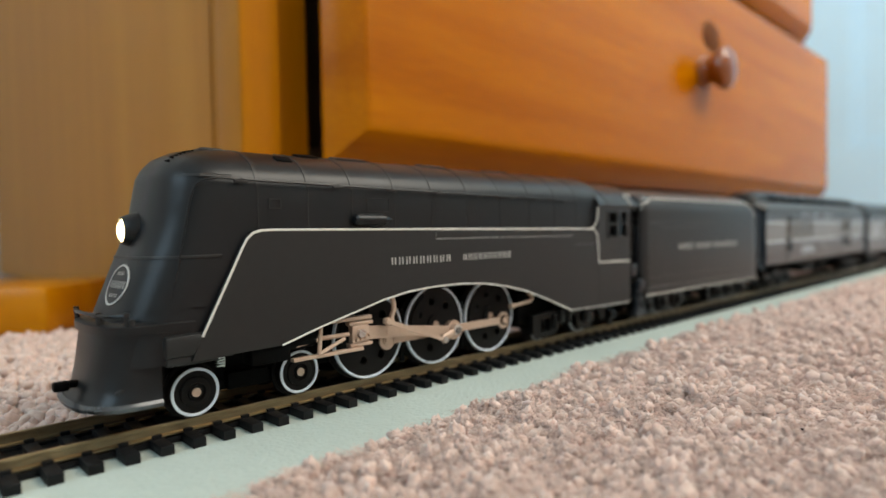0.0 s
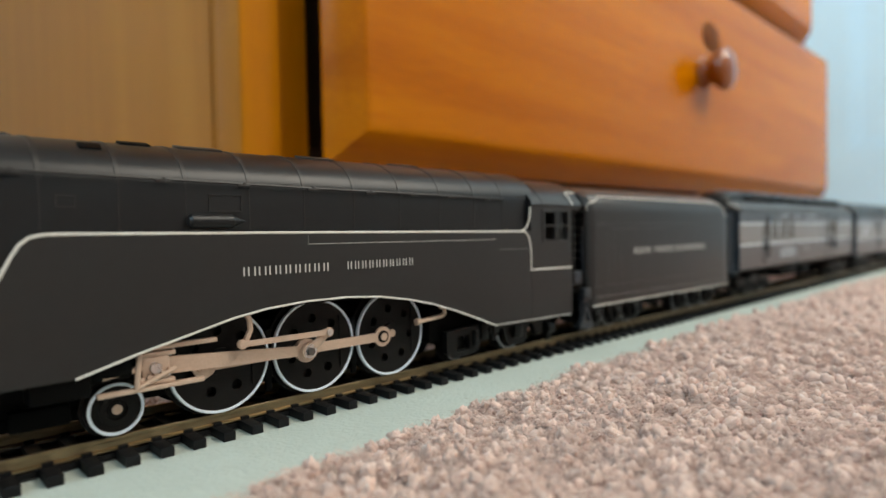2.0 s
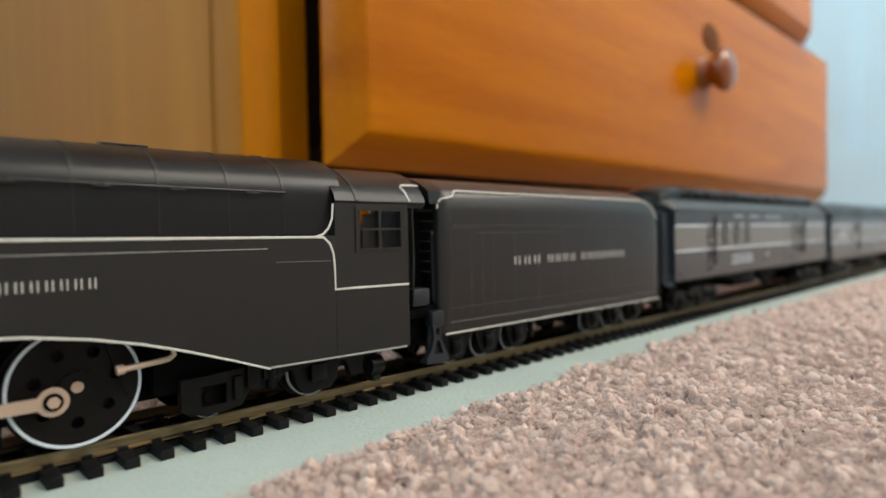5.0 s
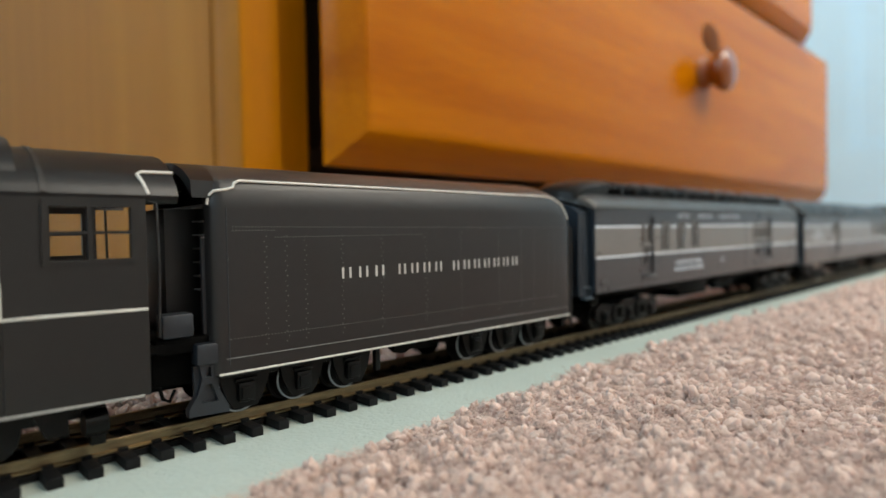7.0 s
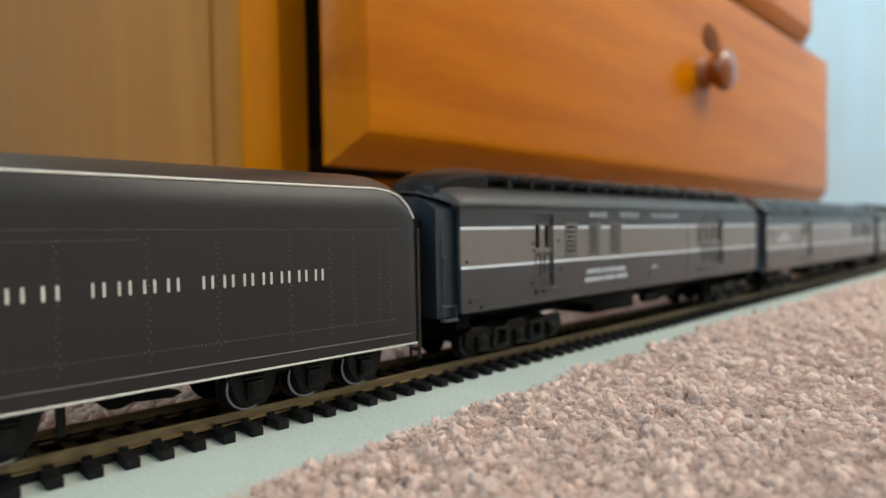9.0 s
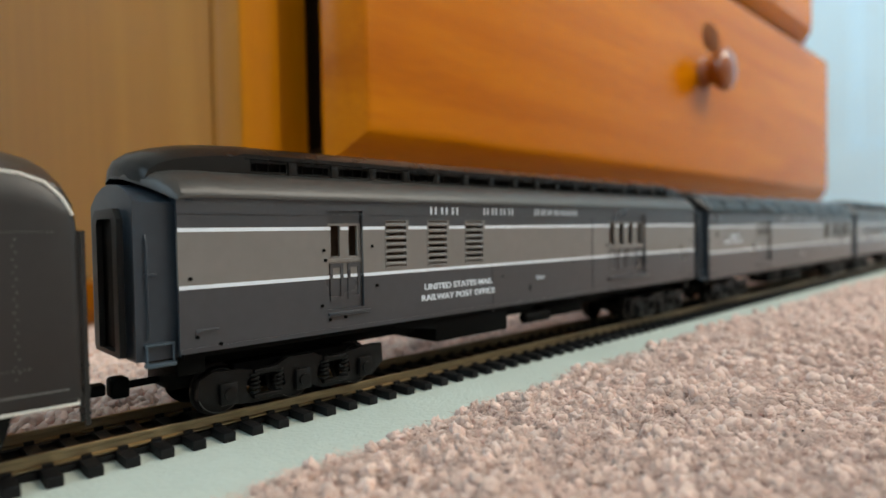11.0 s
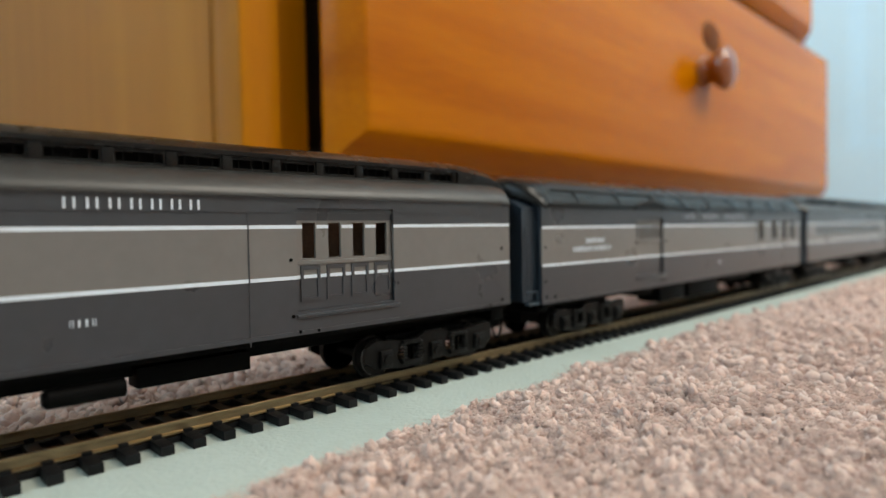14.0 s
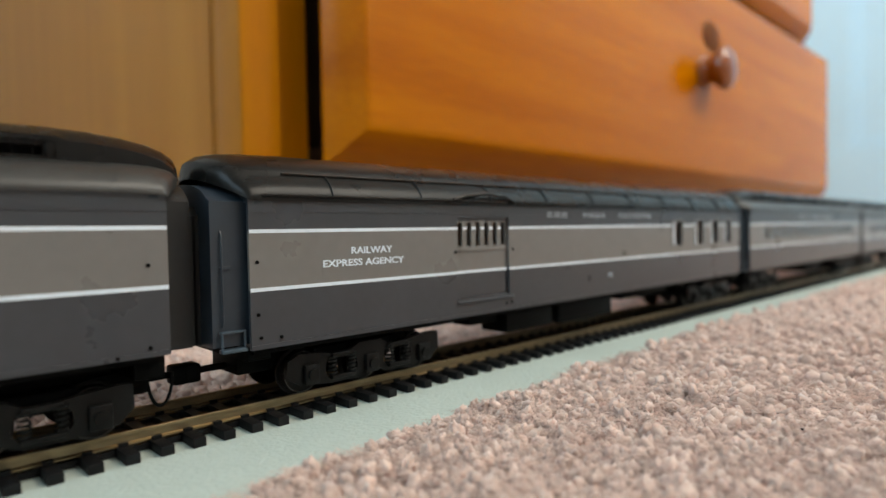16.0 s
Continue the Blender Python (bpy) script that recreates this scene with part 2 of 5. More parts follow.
def add_plate(bm, outer, y0, y1, holes=()):
    """A plate in the xz plane between y0 and y1, with holes through it."""
    old = set(bm.faces)
    edges = []
    for loop in (outer, *holes):
        vs = [bm.verts.new((x, y0, z)) for x, z in loop]
        edges += [bm.edges.new((vs[i], vs[(i + 1) % len(vs)])) for i in range(len(vs))]
    bmesh.ops.triangle_fill(bm, edges=edges, use_beauty=True)
    faces = [f for f in bm.faces if f not in old]
    r = bmesh.ops.extrude_face_region(bm, geom=faces)
    bmesh.ops.translate(bm, verts=[g for g in r["geom"] if isinstance(g, bmesh.types.BMVert)], vec=(0, y1 - y0, 0))
    return bm


def plate(outer, y0, y1, holes=()):
    return add_plate(bmesh.new(), outer, y0, y1, holes)


def rect(x0, x1, z0, z1):
    return [(x0, z0), (x1, z0), (x1, z1), (x0, z1)]


def circle(cx, cz, r, n=24, a0=0.0):
    return [(cx + r * math.cos(a0 + 2 * math.pi * i / n), cz + r * math.sin(a0 + 2 * math.pi * i / n)) for i in range(n)]


def arc(cx, cz, r, a0, a1, n=8):
    return [(cx + r * math.cos(radians(a0 + (a1 - a0) * i / n)), cz + r * math.sin(radians(a0 + (a1 - a0) * i / n))) for i in range(n + 1)]


def prism(profile, x0, x1):
    """A closed profile in the yz plane drawn out along x."""
    bm = bmesh.new()
    a = [bm.verts.new((x0, y, z)) for y, z in profile]
    b = [bm.verts.new((x1, y, z)) for y, z in profile]
    n = len(profile)
    for i in range(n):
        bm.faces.new((a[i], a[(i + 1) % n], b[(i + 1) % n], b[i]))
    bm.faces.new(a[::-1])
    bm.faces.new(b)
    return bm


def grid_skin(rows, closed=False, caps=False):
    """A skin over rows of points, all of one length."""
    bm = bmesh.new()
    vr = [[bm.verts.new(p) for p in row] for row in rows]
    n = len(rows[0])
    for j in range(len(rows) - 1):
        for i in range(n if closed else n - 1):
            bm.faces.new((vr[j][i], vr[j][(i + 1) % n], vr[j + 1][(i + 1) % n], vr[j + 1][i]))
    if caps:
        bm.faces.new(vr[0][::-1])
        bm.faces.new(vr[-1])
    return bm


def lerp(x, table):
    for (a, p), (b, q) in zip(table, table[1:]):
        if x <= b:
            return p + (q - p) * max(0.0, (x - a)) / (b - a)
    return table[-1][1]


def lathe(profile, n=28):
    """A body of rotation about the y axis, from (radius, y) pairs."""
    rows = [[(r * math.cos(2 * math.pi * i / n), y, r * math.sin(2 * math.pi * i / n)) for i in range(n)] for r, y in profile]
    return grid_skin(rows, closed=True, caps=True)


def moved(bm, v):
    bmesh.ops.translate(bm, verts=bm.verts, vec=v)
    return bm


def joined(*bms):
    out = bmesh.new()
    for b in bms:
        me = bpy.data.meshes.new("tmp")
        b.to_mesh(me)
        b.free()
        out.from_mesh(me)
        bpy.data.meshes.remove(me)
    return out


def text_mesh(words, size, width, x, y, z, depth=0.12):
    """Raised words on a side that faces -y; x, z: their lower left corner; drawn out to the given width."""
    cu = bpy.data.curves.new("words", "FONT")
    cu.body, cu.size, cu.extrude = words, 1.0, 0.01
    cu.resolution_u = 3
    cu.offset = 0.018
    ob = bpy.data.objects.new("words", cu)
    scene.collection.objects.link(ob)
    dg = bpy.context.evaluated_depsgraph_get()
    me = bpy.data.meshes.new_from_object(ob.evaluated_get(dg))
    bpy.data.objects.remove(ob)
    bm = bmesh.new()
    bm.from_mesh(me)
    bpy.data.meshes.remove(me)
    xs, ys = [v.co.x for v in bm.verts], [v.co.y for v in bm.verts]
    x0, x1, y0, y1 = min(xs), max(xs), min(ys), max(ys)
    for v in bm.verts:
        v.co = Vector((x + (v.co.x - x0) / (x1 - x0) * width, y - (depth if v.co.z > 0 else -depth), z + (v.co.y - y0) / (y1 - y0) * size))
    return bm


def letter_bars(widths, height, x0, x1, y, z, depth=0.1, fill=0.62):
    """Unlettered writing: one upright bar for each character, a zero for a gap."""
    bm = bmesh.new()
    step = (x1 - x0) / len(widths)
    for i, w in enumerate(widths):
        if w:
            a = x0 + i * step
            for u, v in ((0.10, 0.215), (0.52, 0.635)) if w > 0.6 else ((0.2, 0.5),):
                add_box(bm, a + step * u, a + step * v, y - depth, y + 0.05, z, z + height)
    return bm


# ---- the room ----
def solid(name, x0, x1, y0, y1, z0, z1, mat, bevel=0.0):
    return tagged(link_mesh(name, box(x0, x1, y0, y1, z0, z1, bevel), mat), kind="structure")


solid("floor", -1700, 2100, -1330, 940, -60, -3.2, CARPET)
solid("ceiling", -1750, 2150, -1350, 960, 2400, 2450, WALLPAINT)
solid("wall_north", -1700, 2000, 860, 940, -4, 2400, WALLPAINT)


def wall_with_window(name, across, x0, x1, at0, at1, hole):
    """A wall with one opening; across: whether it runs along x."""
    bm = plate(rect(x0, x1, -4, 2400), at0, at1, [rect(*hole)])
    if not across:
        for v in bm.verts:
            v.co = Vector((v.co.y, v.co.x, v.co.z))
    return tagged(link_mesh(name, bm, WALLPAINT, smooth=False), kind="structure")


wall_with_window("wall_south", True, -1700, 2000, -1330, -1250, (400, 1900, 1080, 2280))
wall_with_window("wall_west", False, -1250, 860, -1780, -1700, (-900, 200, 750, 1950))
solid("wall_east_left", 2000, 2080, 405, 940, -4, 2400, BLUEWALL)
solid("wall_east_right", 2000, 2080, -1330, -260, -4, 2400, BLUEWALL)
solid("wall_east_top", 2000, 2080, -260, 405, 2040, 2400, BLUEWALL)


def window_frame(name, across, x0, x1, z0, z1, at):
    bm = bmesh.new()
    for a, b, c, d in ((x0, x1, z0, z0 + 50), (x0, x1, z1 - 50, z1), (x0, x0 + 50, z0 + 50, z1 - 50), (x1 - 50, x1, z0 + 50, z1 - 50),
                       ((x0 + x1) / 2 - 25, (x0 + x1) / 2 + 25, z0 + 50, z1 - 50)):
        add_box(bm, a, b, at - 20, at + 20, c, d, 4)
    if not across:
        for v in bm.verts:
            v.co = Vector((v.co.y, v.co.x, v.co.z))
    return tagged(link_mesh(name, bm, DOORPAINT), kind="structure")


window_frame("window_1", True, 400, 1900, 1080, 2280, -1305)
window_frame("window_2", False, -900, 200, 750, 1950, -1755)


# the white panelled door in the east wall, closed
def panel_door():
    bm = bmesh.new()
    holes = [(-165, 35, 252, 900), (95, 290, 252, 900), (-165, 35, 1020, 1920), (95, 290, 1020, 1920)]
    add_plate(bm, rect(-255, 400, 0, 2035), 0, 36, [rect(*h) for h in holes])
    for a, b, c, d in holes:
        add_box(bm, a, b, 12, 30, c, d)
        for k, (e, f) in enumerate(((0, 14), (14, 26))):
            for q in ((a + e, a + f, c + e, d - e), (b - f, b - e, c + e, d - e), (a + f, b - f, c + e, c + f), (a + f, b - f, d - f, d - e)):
                add_box(bm, q[0], q[1], 4 + 4 * k, 13, q[2], q[3])
    for v in bm.verts:
        v.co = Vector((2003 + v.co.y, v.co.x, v.co.z))
    return tagged(link_mesh("door_1", bm, DOORPAINT, smooth=False), kind="structure")


panel_door()


# ---- carpet pile ----
def ico(sub_level):
    bm = bmesh.new()
    bmesh.ops.create_icosphere(bm, subdivisions=sub_level, radius=1.0)
    bm.verts.ensure_lookup_table()
    v = np.array([tuple(x.co) for x in bm.verts])
    f = np.array([[y.index for y in x.verts] for x in bm.faces])
    bm.free()
    return v, f


def blob_shapes(level, count, rng):
    v, f = ico(level)
    shapes = []
    for k in range(count):
        out = v.copy()
        off = rng.uniform(-50, 50, 3)
        for i, p in enumerate(v):
            q = Vector(p)
            w = 0.36 * noise.noise(q * 1.3 + Vector(off)) + 0.34 * noise.noise(q * 3.0 + Vector(off)) + 0.07 * noise.noise(q * 7.0 + Vector(off)) + 0.13 * math.sin(3 * math.atan2(p[1], p[0]) + 5 * p[2] + off[0])
            out[i] = p * (1 + w)
        shapes.append(out)
    return shapes, f


def carpet_pile(name, places, level, label, size, seed):
    """Tufts of twisted yarn: crooked blobs that lean every way."""
    rng = np.random.default_rng(seed)
    shapes, f = blob_shapes(level, 14, rng)
    n, m = len(places), len(shapes[0])
    verts = np.empty((n * m, 3))
    for i, (x, y, z) in enumerate(places):
        s = shapes[rng.integers(len(shapes))]
        a, b = rng.uniform(0, 2 * math.pi), rng.uniform(0.2, 1.35) * rng.choice((-1, 1))
        ca, sa, cb, sb = math.cos(a), math.sin(a), math.cos(b), math.sin(b)
        rx = np.array([[ca, -sa, 0], [sa, ca, 0], [0, 0, 1]]) @ np.array([[1, 0, 0], [0, cb, -sb], [0, sb, cb]])
        sc = size * rng.uniform(0.7, 1.35)
        dims = np.array([sc * rng.uniform(0.75, 1.15), sc * rng.uniform(0.75, 1.15), sc * rng.uniform(1.05, 1.65)])
        verts[i * m:(i + 1) * m] = (s * dims) @ rx.T + (x, y, z)
    faces = (f[None] + (np.arange(n) * m)[:, None, None]).reshape(-1, 3)
    me = bpy.data.meshes.new(name)
    me.from_pydata((verts * MM).tolist(), [], faces.tolist())
    me.materials.append(PILE)
    me.shade_smooth()
    return tagged(new(name, me), label, "carpet", kind="stuff")


def pile_material():
    m = material("twisted_pink_yarn", (0.80, 0.582, 0.492), (0.55, 0.372, 0.305), rough=0.9, scale=120, mix=0.8, bump=0.35, bump_scale=3200, spec=0.12)
    n, l = m.node_tree.nodes, m.node_tree.links
    b = n["Principled BSDF"]
    src = b.inputs["Base Color"].links[0].from_socket
    geo = n.new("ShaderNodeNewGeometry")
    mr = n.new("ShaderNodeMapRange")
    mr.inputs["To Min"].default_value, mr.inputs["To Max"].default_value = 0.76, 1.12
    l.new(geo.outputs["Random Per Island"], mr.inputs[0])
    hs = n.new("ShaderNodeHueSaturation")
    l.new(mr.outputs[0], hs.inputs["Value"])
    l.new(src, hs.inputs["Color"])
    l.new(hs.outputs[0], b.inputs["Base Color"])
    b.inputs["Subsurface Weight"].default_value = 0.15
    b.inputs["Subsurface Radius"].default_value = (1.0, 0.6, 0.45)
    b.inputs["Subsurface Scale"].default_value = 0.0013
    b.inputs["Sheen Weight"].default_value = 0.5
    b.inputs["Sheen Roughness"].default_value = 0.6
    return m


PILE = pile_material()
EDGE = [(-120, -64.5), (0, -54.5), (46, -48.5), (82, -44.2), (153, -39), (302, -33.6), (700, -32.5), (1600, -32.5)]


def board_edge(x):
    return lerp(x, EDGE)


def spread(x0, x1, step, low, high, seed, z):
    rng = np.random.default_rng(seed)
    out = []
    for i in range(int((x1 - x0) / step)):
        for j in range(int(400 / step)):
            x = x0 + (i + rng.uniform(-0.45, 0.45)) * step
            y = low(x) + (j + rng.uniform(-0.45, 0.45)) * step
            if y < high(x):
                h = z + 1.3 * noise.noise((x * 0.05, y * 0.05, 3.0)) + 1.6 * noise.noise((x * 0.13, y * 0.13, 9.0)) + rng.normal(0, 0.8)
                out.append((x, y, h))
    return out


near = lambda x: -150 + x / 5.9
carpet_pile("carpet_pile", spread(22, 135, 1.8, near, lambda x: board_edge(x) - 0.9, 3, 0.4), 3,
            "dusty pink twist-pile carpet with short knobbly tufts", 1.17, 11)
carpet_pile("carpet_pile", spread(135, 330, 2.0, near, lambda x: board_edge(x) - 0.9, 4, 0.4), 2,
            "dusty pink twist-pile carpet with short knobbly tufts", 1.3, 14)
carpet_pile("carpet_pile", spread(330, 760, 2.5, near, lambda x: board_edge(x) - 0.9, 5, 0.3), 1,
            "dusty pink twist-pile carpet with short knobbly tufts", 1.5, 12)
carpet_pile("carpet_pile", spread(-40, 130, 1.9, lambda x: 17, lambda x: 190, 7, -1.0), 2,
            "dusty pink twist-pile carpet behind the track", 1.35, 13)
carpet_pile("carpet_pile", spread(130, 640, 3.0, lambda x: 17, lambda x: 170, 9, -1.0), 1,
            "dusty pink twist-pile carpet behind the track", 1.9, 15)


# the backing of the pile, just under the tufts beside the board
def pile_bed():
    xs = [20 + 5 * k for k in range(150)]
    rows = []
    for f in (0.0, 0.2, 0.4, 0.6, 0.8, 1.0):
        rows.append([(x, near(x) - 6 + f * (board_edge(x) - 0.6 - near(x) + 6), -0.35 + 1.2 * noise.noise((x * 0.05, f * 4, 3.0)) - (2.2 if f in (0.0, 1.0) else 0.0)) for x in xs if near(x) < board_edge(x)])
    tagged(link_mesh("carpet_backing", grid_skin(rows), CARPET), "dusty pink carpet backing under the tufts", "carpet", kind="stuff")


pile_bed()


# loose fibres: thin curled ribbons that make the pile fuzzy
def stray_fibres(count=95000):
    rng = np.random.default_rng(8)
    x = 30 + 260 * rng.random(count) ** 1.3
    lo = -150 + x / 5.9 + 3
    hi = np.interp(x, [e[0] for e in EDGE], [e[1] for e in EDGE]) - 0.8
    y = lo + (hi - lo) * rng.random(count)
    keep = hi > lo
    x, y = x[keep], y[keep]
    n = len(x)
    z = np.array([0.5 + 1.3 * noise.noise((p * 0.05, q * 0.05, 3.0)) + 1.6 * noise.noise((p * 0.13, q * 0.13, 9.0)) for p, q in zip(x, y)]) + rng.uniform(0.9, 2.3, n)
    a, curl, length = rng.uniform(0, 6.283, n), rng.normal(0, 1.6, n), rng.uniform(0.9, 2.8, n)
    lift, width = rng.normal(0.15, 0.35, n), rng.uniform(0.03, 0.06, n)
    pts = np.empty((n, 4, 2, 3))
    px, py, pz = x.copy(), y.copy(), z.copy()
    for k in range(4):
        ang = a + curl * k / 3
        ox, oy = -np.sin(ang) * width, np.cos(ang) * width
        for e, sgn in ((0, -1), (1, 1)):
            pts[:, k, e, 0], pts[:, k, e, 1], pts[:, k, e, 2] = px + sgn * ox, py + sgn * oy, pz + sgn * width * 0.6
        px, py, pz = px + np.cos(ang) * length / 3, py + np.sin(ang) * length / 3, pz + lift * length / 3 * (1 - 0.7 * k)
    base = (np.arange(n) * 8)[:, None, None]
    quad = np.array([[0, 1, 3, 2], [2, 3, 5, 4], [4, 5, 7, 6]])[None]
    me = bpy.data.meshes.new("stray_fibre")
    me.from_pydata((pts.reshape(-1, 3) * MM).tolist(), [], (base + quad).reshape(-1, 4).tolist())
    me.materials.append(PILE)
    tagged(new("stray_fibre", me), "fine pale fibres standing out of the carpet", "carpet", kind="stuff")


stray_fibres()
speck = link_mesh("dark_speck", moved(lathe([(0.01, -0.3), (0.28, -0.2), (0.34, 0.1), (0.2, 0.3), (0.01, 0.4)], 8), (136.9, -105.3, 2.8)), CHASSIS)
tagged(speck, "tiny dark crumb lying on the carpet", "crumb")


# ---- the green board under the track ----
def green_board():
    bm = bmesh.new()
    low = [(x, y) for x, y in EDGE]
    ring = low + [(1600, 16.5), (-120, 16.5)]
    a = [bm.verts.new((x, y, 0)) for x, y in ring]
    b = [bm.verts.new((x, y, -3.0)) for x, y in ring]
    bm.faces.new(a)
    bm.faces.new(b[::-1])
    for i in range(len(ring)):
        bm.faces.new((a[i], b[i], b[(i + 1) % len(ring)], a[(i + 1) % len(ring)]))
    ob = link_mesh("base_board", bm, BOARD, smooth=False)
    return tagged(ob, "pale sage green board lying on the carpet under the track", "board")


board = green_board()


# ---- track ----
RT = 4.6


def rail_profile(yc):
    h = [(-1.15, 2.05), (1.15, 2.05), (1.15, 2.35), (0.35, 2.6), (0.3, 3.7), (0.46, 3.85), (0.46, 4.5), (0.36, RT), (-0.36, RT),
         (-0.46, 4.5), (-0.46, 3.85), (-0.3, 3.7), (-0.35, 2.6), (-1.15, 2.35)]
    return [(yc + y, z) for y, z in h]


def build_track():
    tr = Thing("model_track", (0, 0, 0), "brass-coloured model rails on black plastic ties", "track")
    for yc in (-8.72, 8.72):
        tr.part("rail", prism(rail_profile(yc), -110, 1580), RAIL, "tarnished nickel-silver rail")
    first = None
    bm = bmesh.new()
    add_box(bm, -1.35, 1.35, -16.3, 16.3, 0.0, 2.05, 0.12)
    for yc in (-8.72, 8.72):
        for s in (-1, 1):
            add_box(bm, -0.9, 0.9, yc + s * 1.2 - 0.45, yc + s * 1.2 + 0.45, 2.0, 2.75)
    for k in range(258):
        x = -106.2 + 6.52 * k
        if first is None:
            first = tr.part("tie", bm, TIE)
            ob = first
        else:
            ob = new("tie", first.data)
            ob.parent = tr.ob
        ob.location = (x * MM, 0, 0)
    # flat strip between the rails, in the ties' black
    tr.part("roadbed", box(-108, 1570, -7.4, 7.4, 0.1, 0.9), TIE)
    web = bmesh.new()
    for yc in (-8.72, 8.72):
        add_box(web, -108, 1570, yc - 1.0, yc + 1.0, 0.3, 1.5)
    tr.part("tie_web", web, TIE)
    return tr


# ---- chest of drawers ----
def build_chest():
    fy = 112.0
    ch = Thing("chest_of_drawers", (600, 330, -4), "orange varnished pine chest of drawers with turned knobs", "chest of drawers")

    def drawer(fy, z0, z1, x0, x1, label):
        d, b = 15.0, 12.5
        rows = []
        for inset, y in ((1.0, fy + d + 3), (0, fy + d + 1), (0, fy + d - 0.5), (0.9, fy + d - 2), (b * 0.95, fy + 0.8), (b * 1.05, fy), (b * 1.3, fy)):
            rows.append([(x0 + inset * 1.2, y, z0 + inset * 1.3), (x1 - inset, y, z0 + inset * 1.3), (x1 - inset, y, z1 - inset), (x0 + inset * 1.2, y, z1 - inset)])
        ob = ch.part("drawer", grid_skin(rows, closed=True, caps=True), PINE, label)
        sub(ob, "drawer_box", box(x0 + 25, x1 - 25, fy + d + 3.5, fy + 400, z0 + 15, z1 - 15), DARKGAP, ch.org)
        return ob

    low = drawer(96, 78.4, 285.0, 165.4, 995, "slightly open drawer with a bevelled front")
    up = drawer(112, 304, 520, 166, 985, "closed drawer with a bevelled front")
    for d, y, x, z in ((low, 94, 571.5, 188.0), (up, 110, 568, 402)):
        kb = lathe([(15, 4), (14.6, 0), (12.6, -2), (11.4, -4.5), (11.8, -7), (14.2, -9.5), (18.2, -12.5), (19.6, -16.5), (18.2, -20.5), (13.2, -23.8), (6.4, -25), (0.5, -25.3)], 36)
        sub(d, "knob", moved(kb, (x, y, z)), KNOBWOOD, ch.org, "dark turned wooden knob")
    # dark oval set on the lower drawer's face above the knob
    oval_disc = moved(lathe([(0.1, -0.5), (13.0, -0.5), (14.0, 0.2), (14.0, 3)], 28), (0, 0, 0))
    for v in oval_disc.verts:
        v.co = Vector((588.3 + v.co.x * 1.45, 95.8 + v.co.y, 224.1 + v.co.z * 1.0))
    sub(low, "dark_oval", oval_disc, OVALWOOD, ch.org, "dark oval on the drawer front")
    # carcass
    for x0, x1 in ((132.4, 153), (962, 984)):
        ch.part("front_stile", box(x0 + 0.6, x1, fy + 18, fy + 44, -4, 720, 1.0), PINE_UP)
    ch.part("side_panel", box(133.6, 143, fy + 53.6, 845, 0, 720), PANEL, "tan veneered side panel")
    # thin tan strip on the front stile's side: cooler light put into colour
    ch.part("side_stile", joined(box(132.2, 132.9, fy + 18.8, fy + 44.3, -4, 720, 0.3), box(132.2, 145, fy + 44.4, fy + 48.6, -4, 720, 0.8)), PANEL)
    # groove, inner side and middle rail: gap shade lies in their colour
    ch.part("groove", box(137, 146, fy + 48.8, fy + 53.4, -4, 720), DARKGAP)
    ch.part("inner_stile", box(153.5, 173.6, fy + 26, fy + 44, -4, 720, 1.0), PINE_UP)
    ch.part("side_panel", box(974, 982, fy + 44.5, 845, 0, 720), PANEL)
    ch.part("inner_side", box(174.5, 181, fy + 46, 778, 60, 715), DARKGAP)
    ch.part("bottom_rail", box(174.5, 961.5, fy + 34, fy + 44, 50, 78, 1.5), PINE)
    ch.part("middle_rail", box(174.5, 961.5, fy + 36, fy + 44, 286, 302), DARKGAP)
    ch.part("upper_drawer_rail", box(174.5, 961.5, fy + 24, fy + 44, 512, 720), PINE)
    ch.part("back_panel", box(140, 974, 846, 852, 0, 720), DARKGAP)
    ch.part("tabletop", box(112, 1002, fy - 14, 855, 720, 745, 5), PINE)
    return ch


# ---- low pine block on the carpet beside the chest ----
def build_block():
    bm = box(-85, 0, 0, 70, -4, 21, 4.5)
    ang = radians(-41)
    for v in bm.verts:
        x, y = v.co.x, v.co.y
        v.co.x, v.co.y = 66 + x * math.cos(ang) - y * math.sin(ang), 205 + x * math.sin(ang) + y * math.cos(ang)
    ob = link_mesh("pine_block", bm, PINE_UP)
    tagged(ob, "low orange pine foot block with rounded top edge", "wooden block")


track = build_track()
chest = build_chest()
build_block()


# ---- the train ----
vehicles = []          # things that run on the rails
turning = []           # wheelsets: part, place in its thing, radius
R_DRIVER, R_SMALL, R_LEAD = 11.7, 5.25, 5.5
CRANK = 4.7
DRIVE_X = 123.8
PHASE = radians(-22)


def side_stripe(pts, y, r=0.32):
    return tube([(x, y, z) for x, z in pts], r, 8, 0.14)


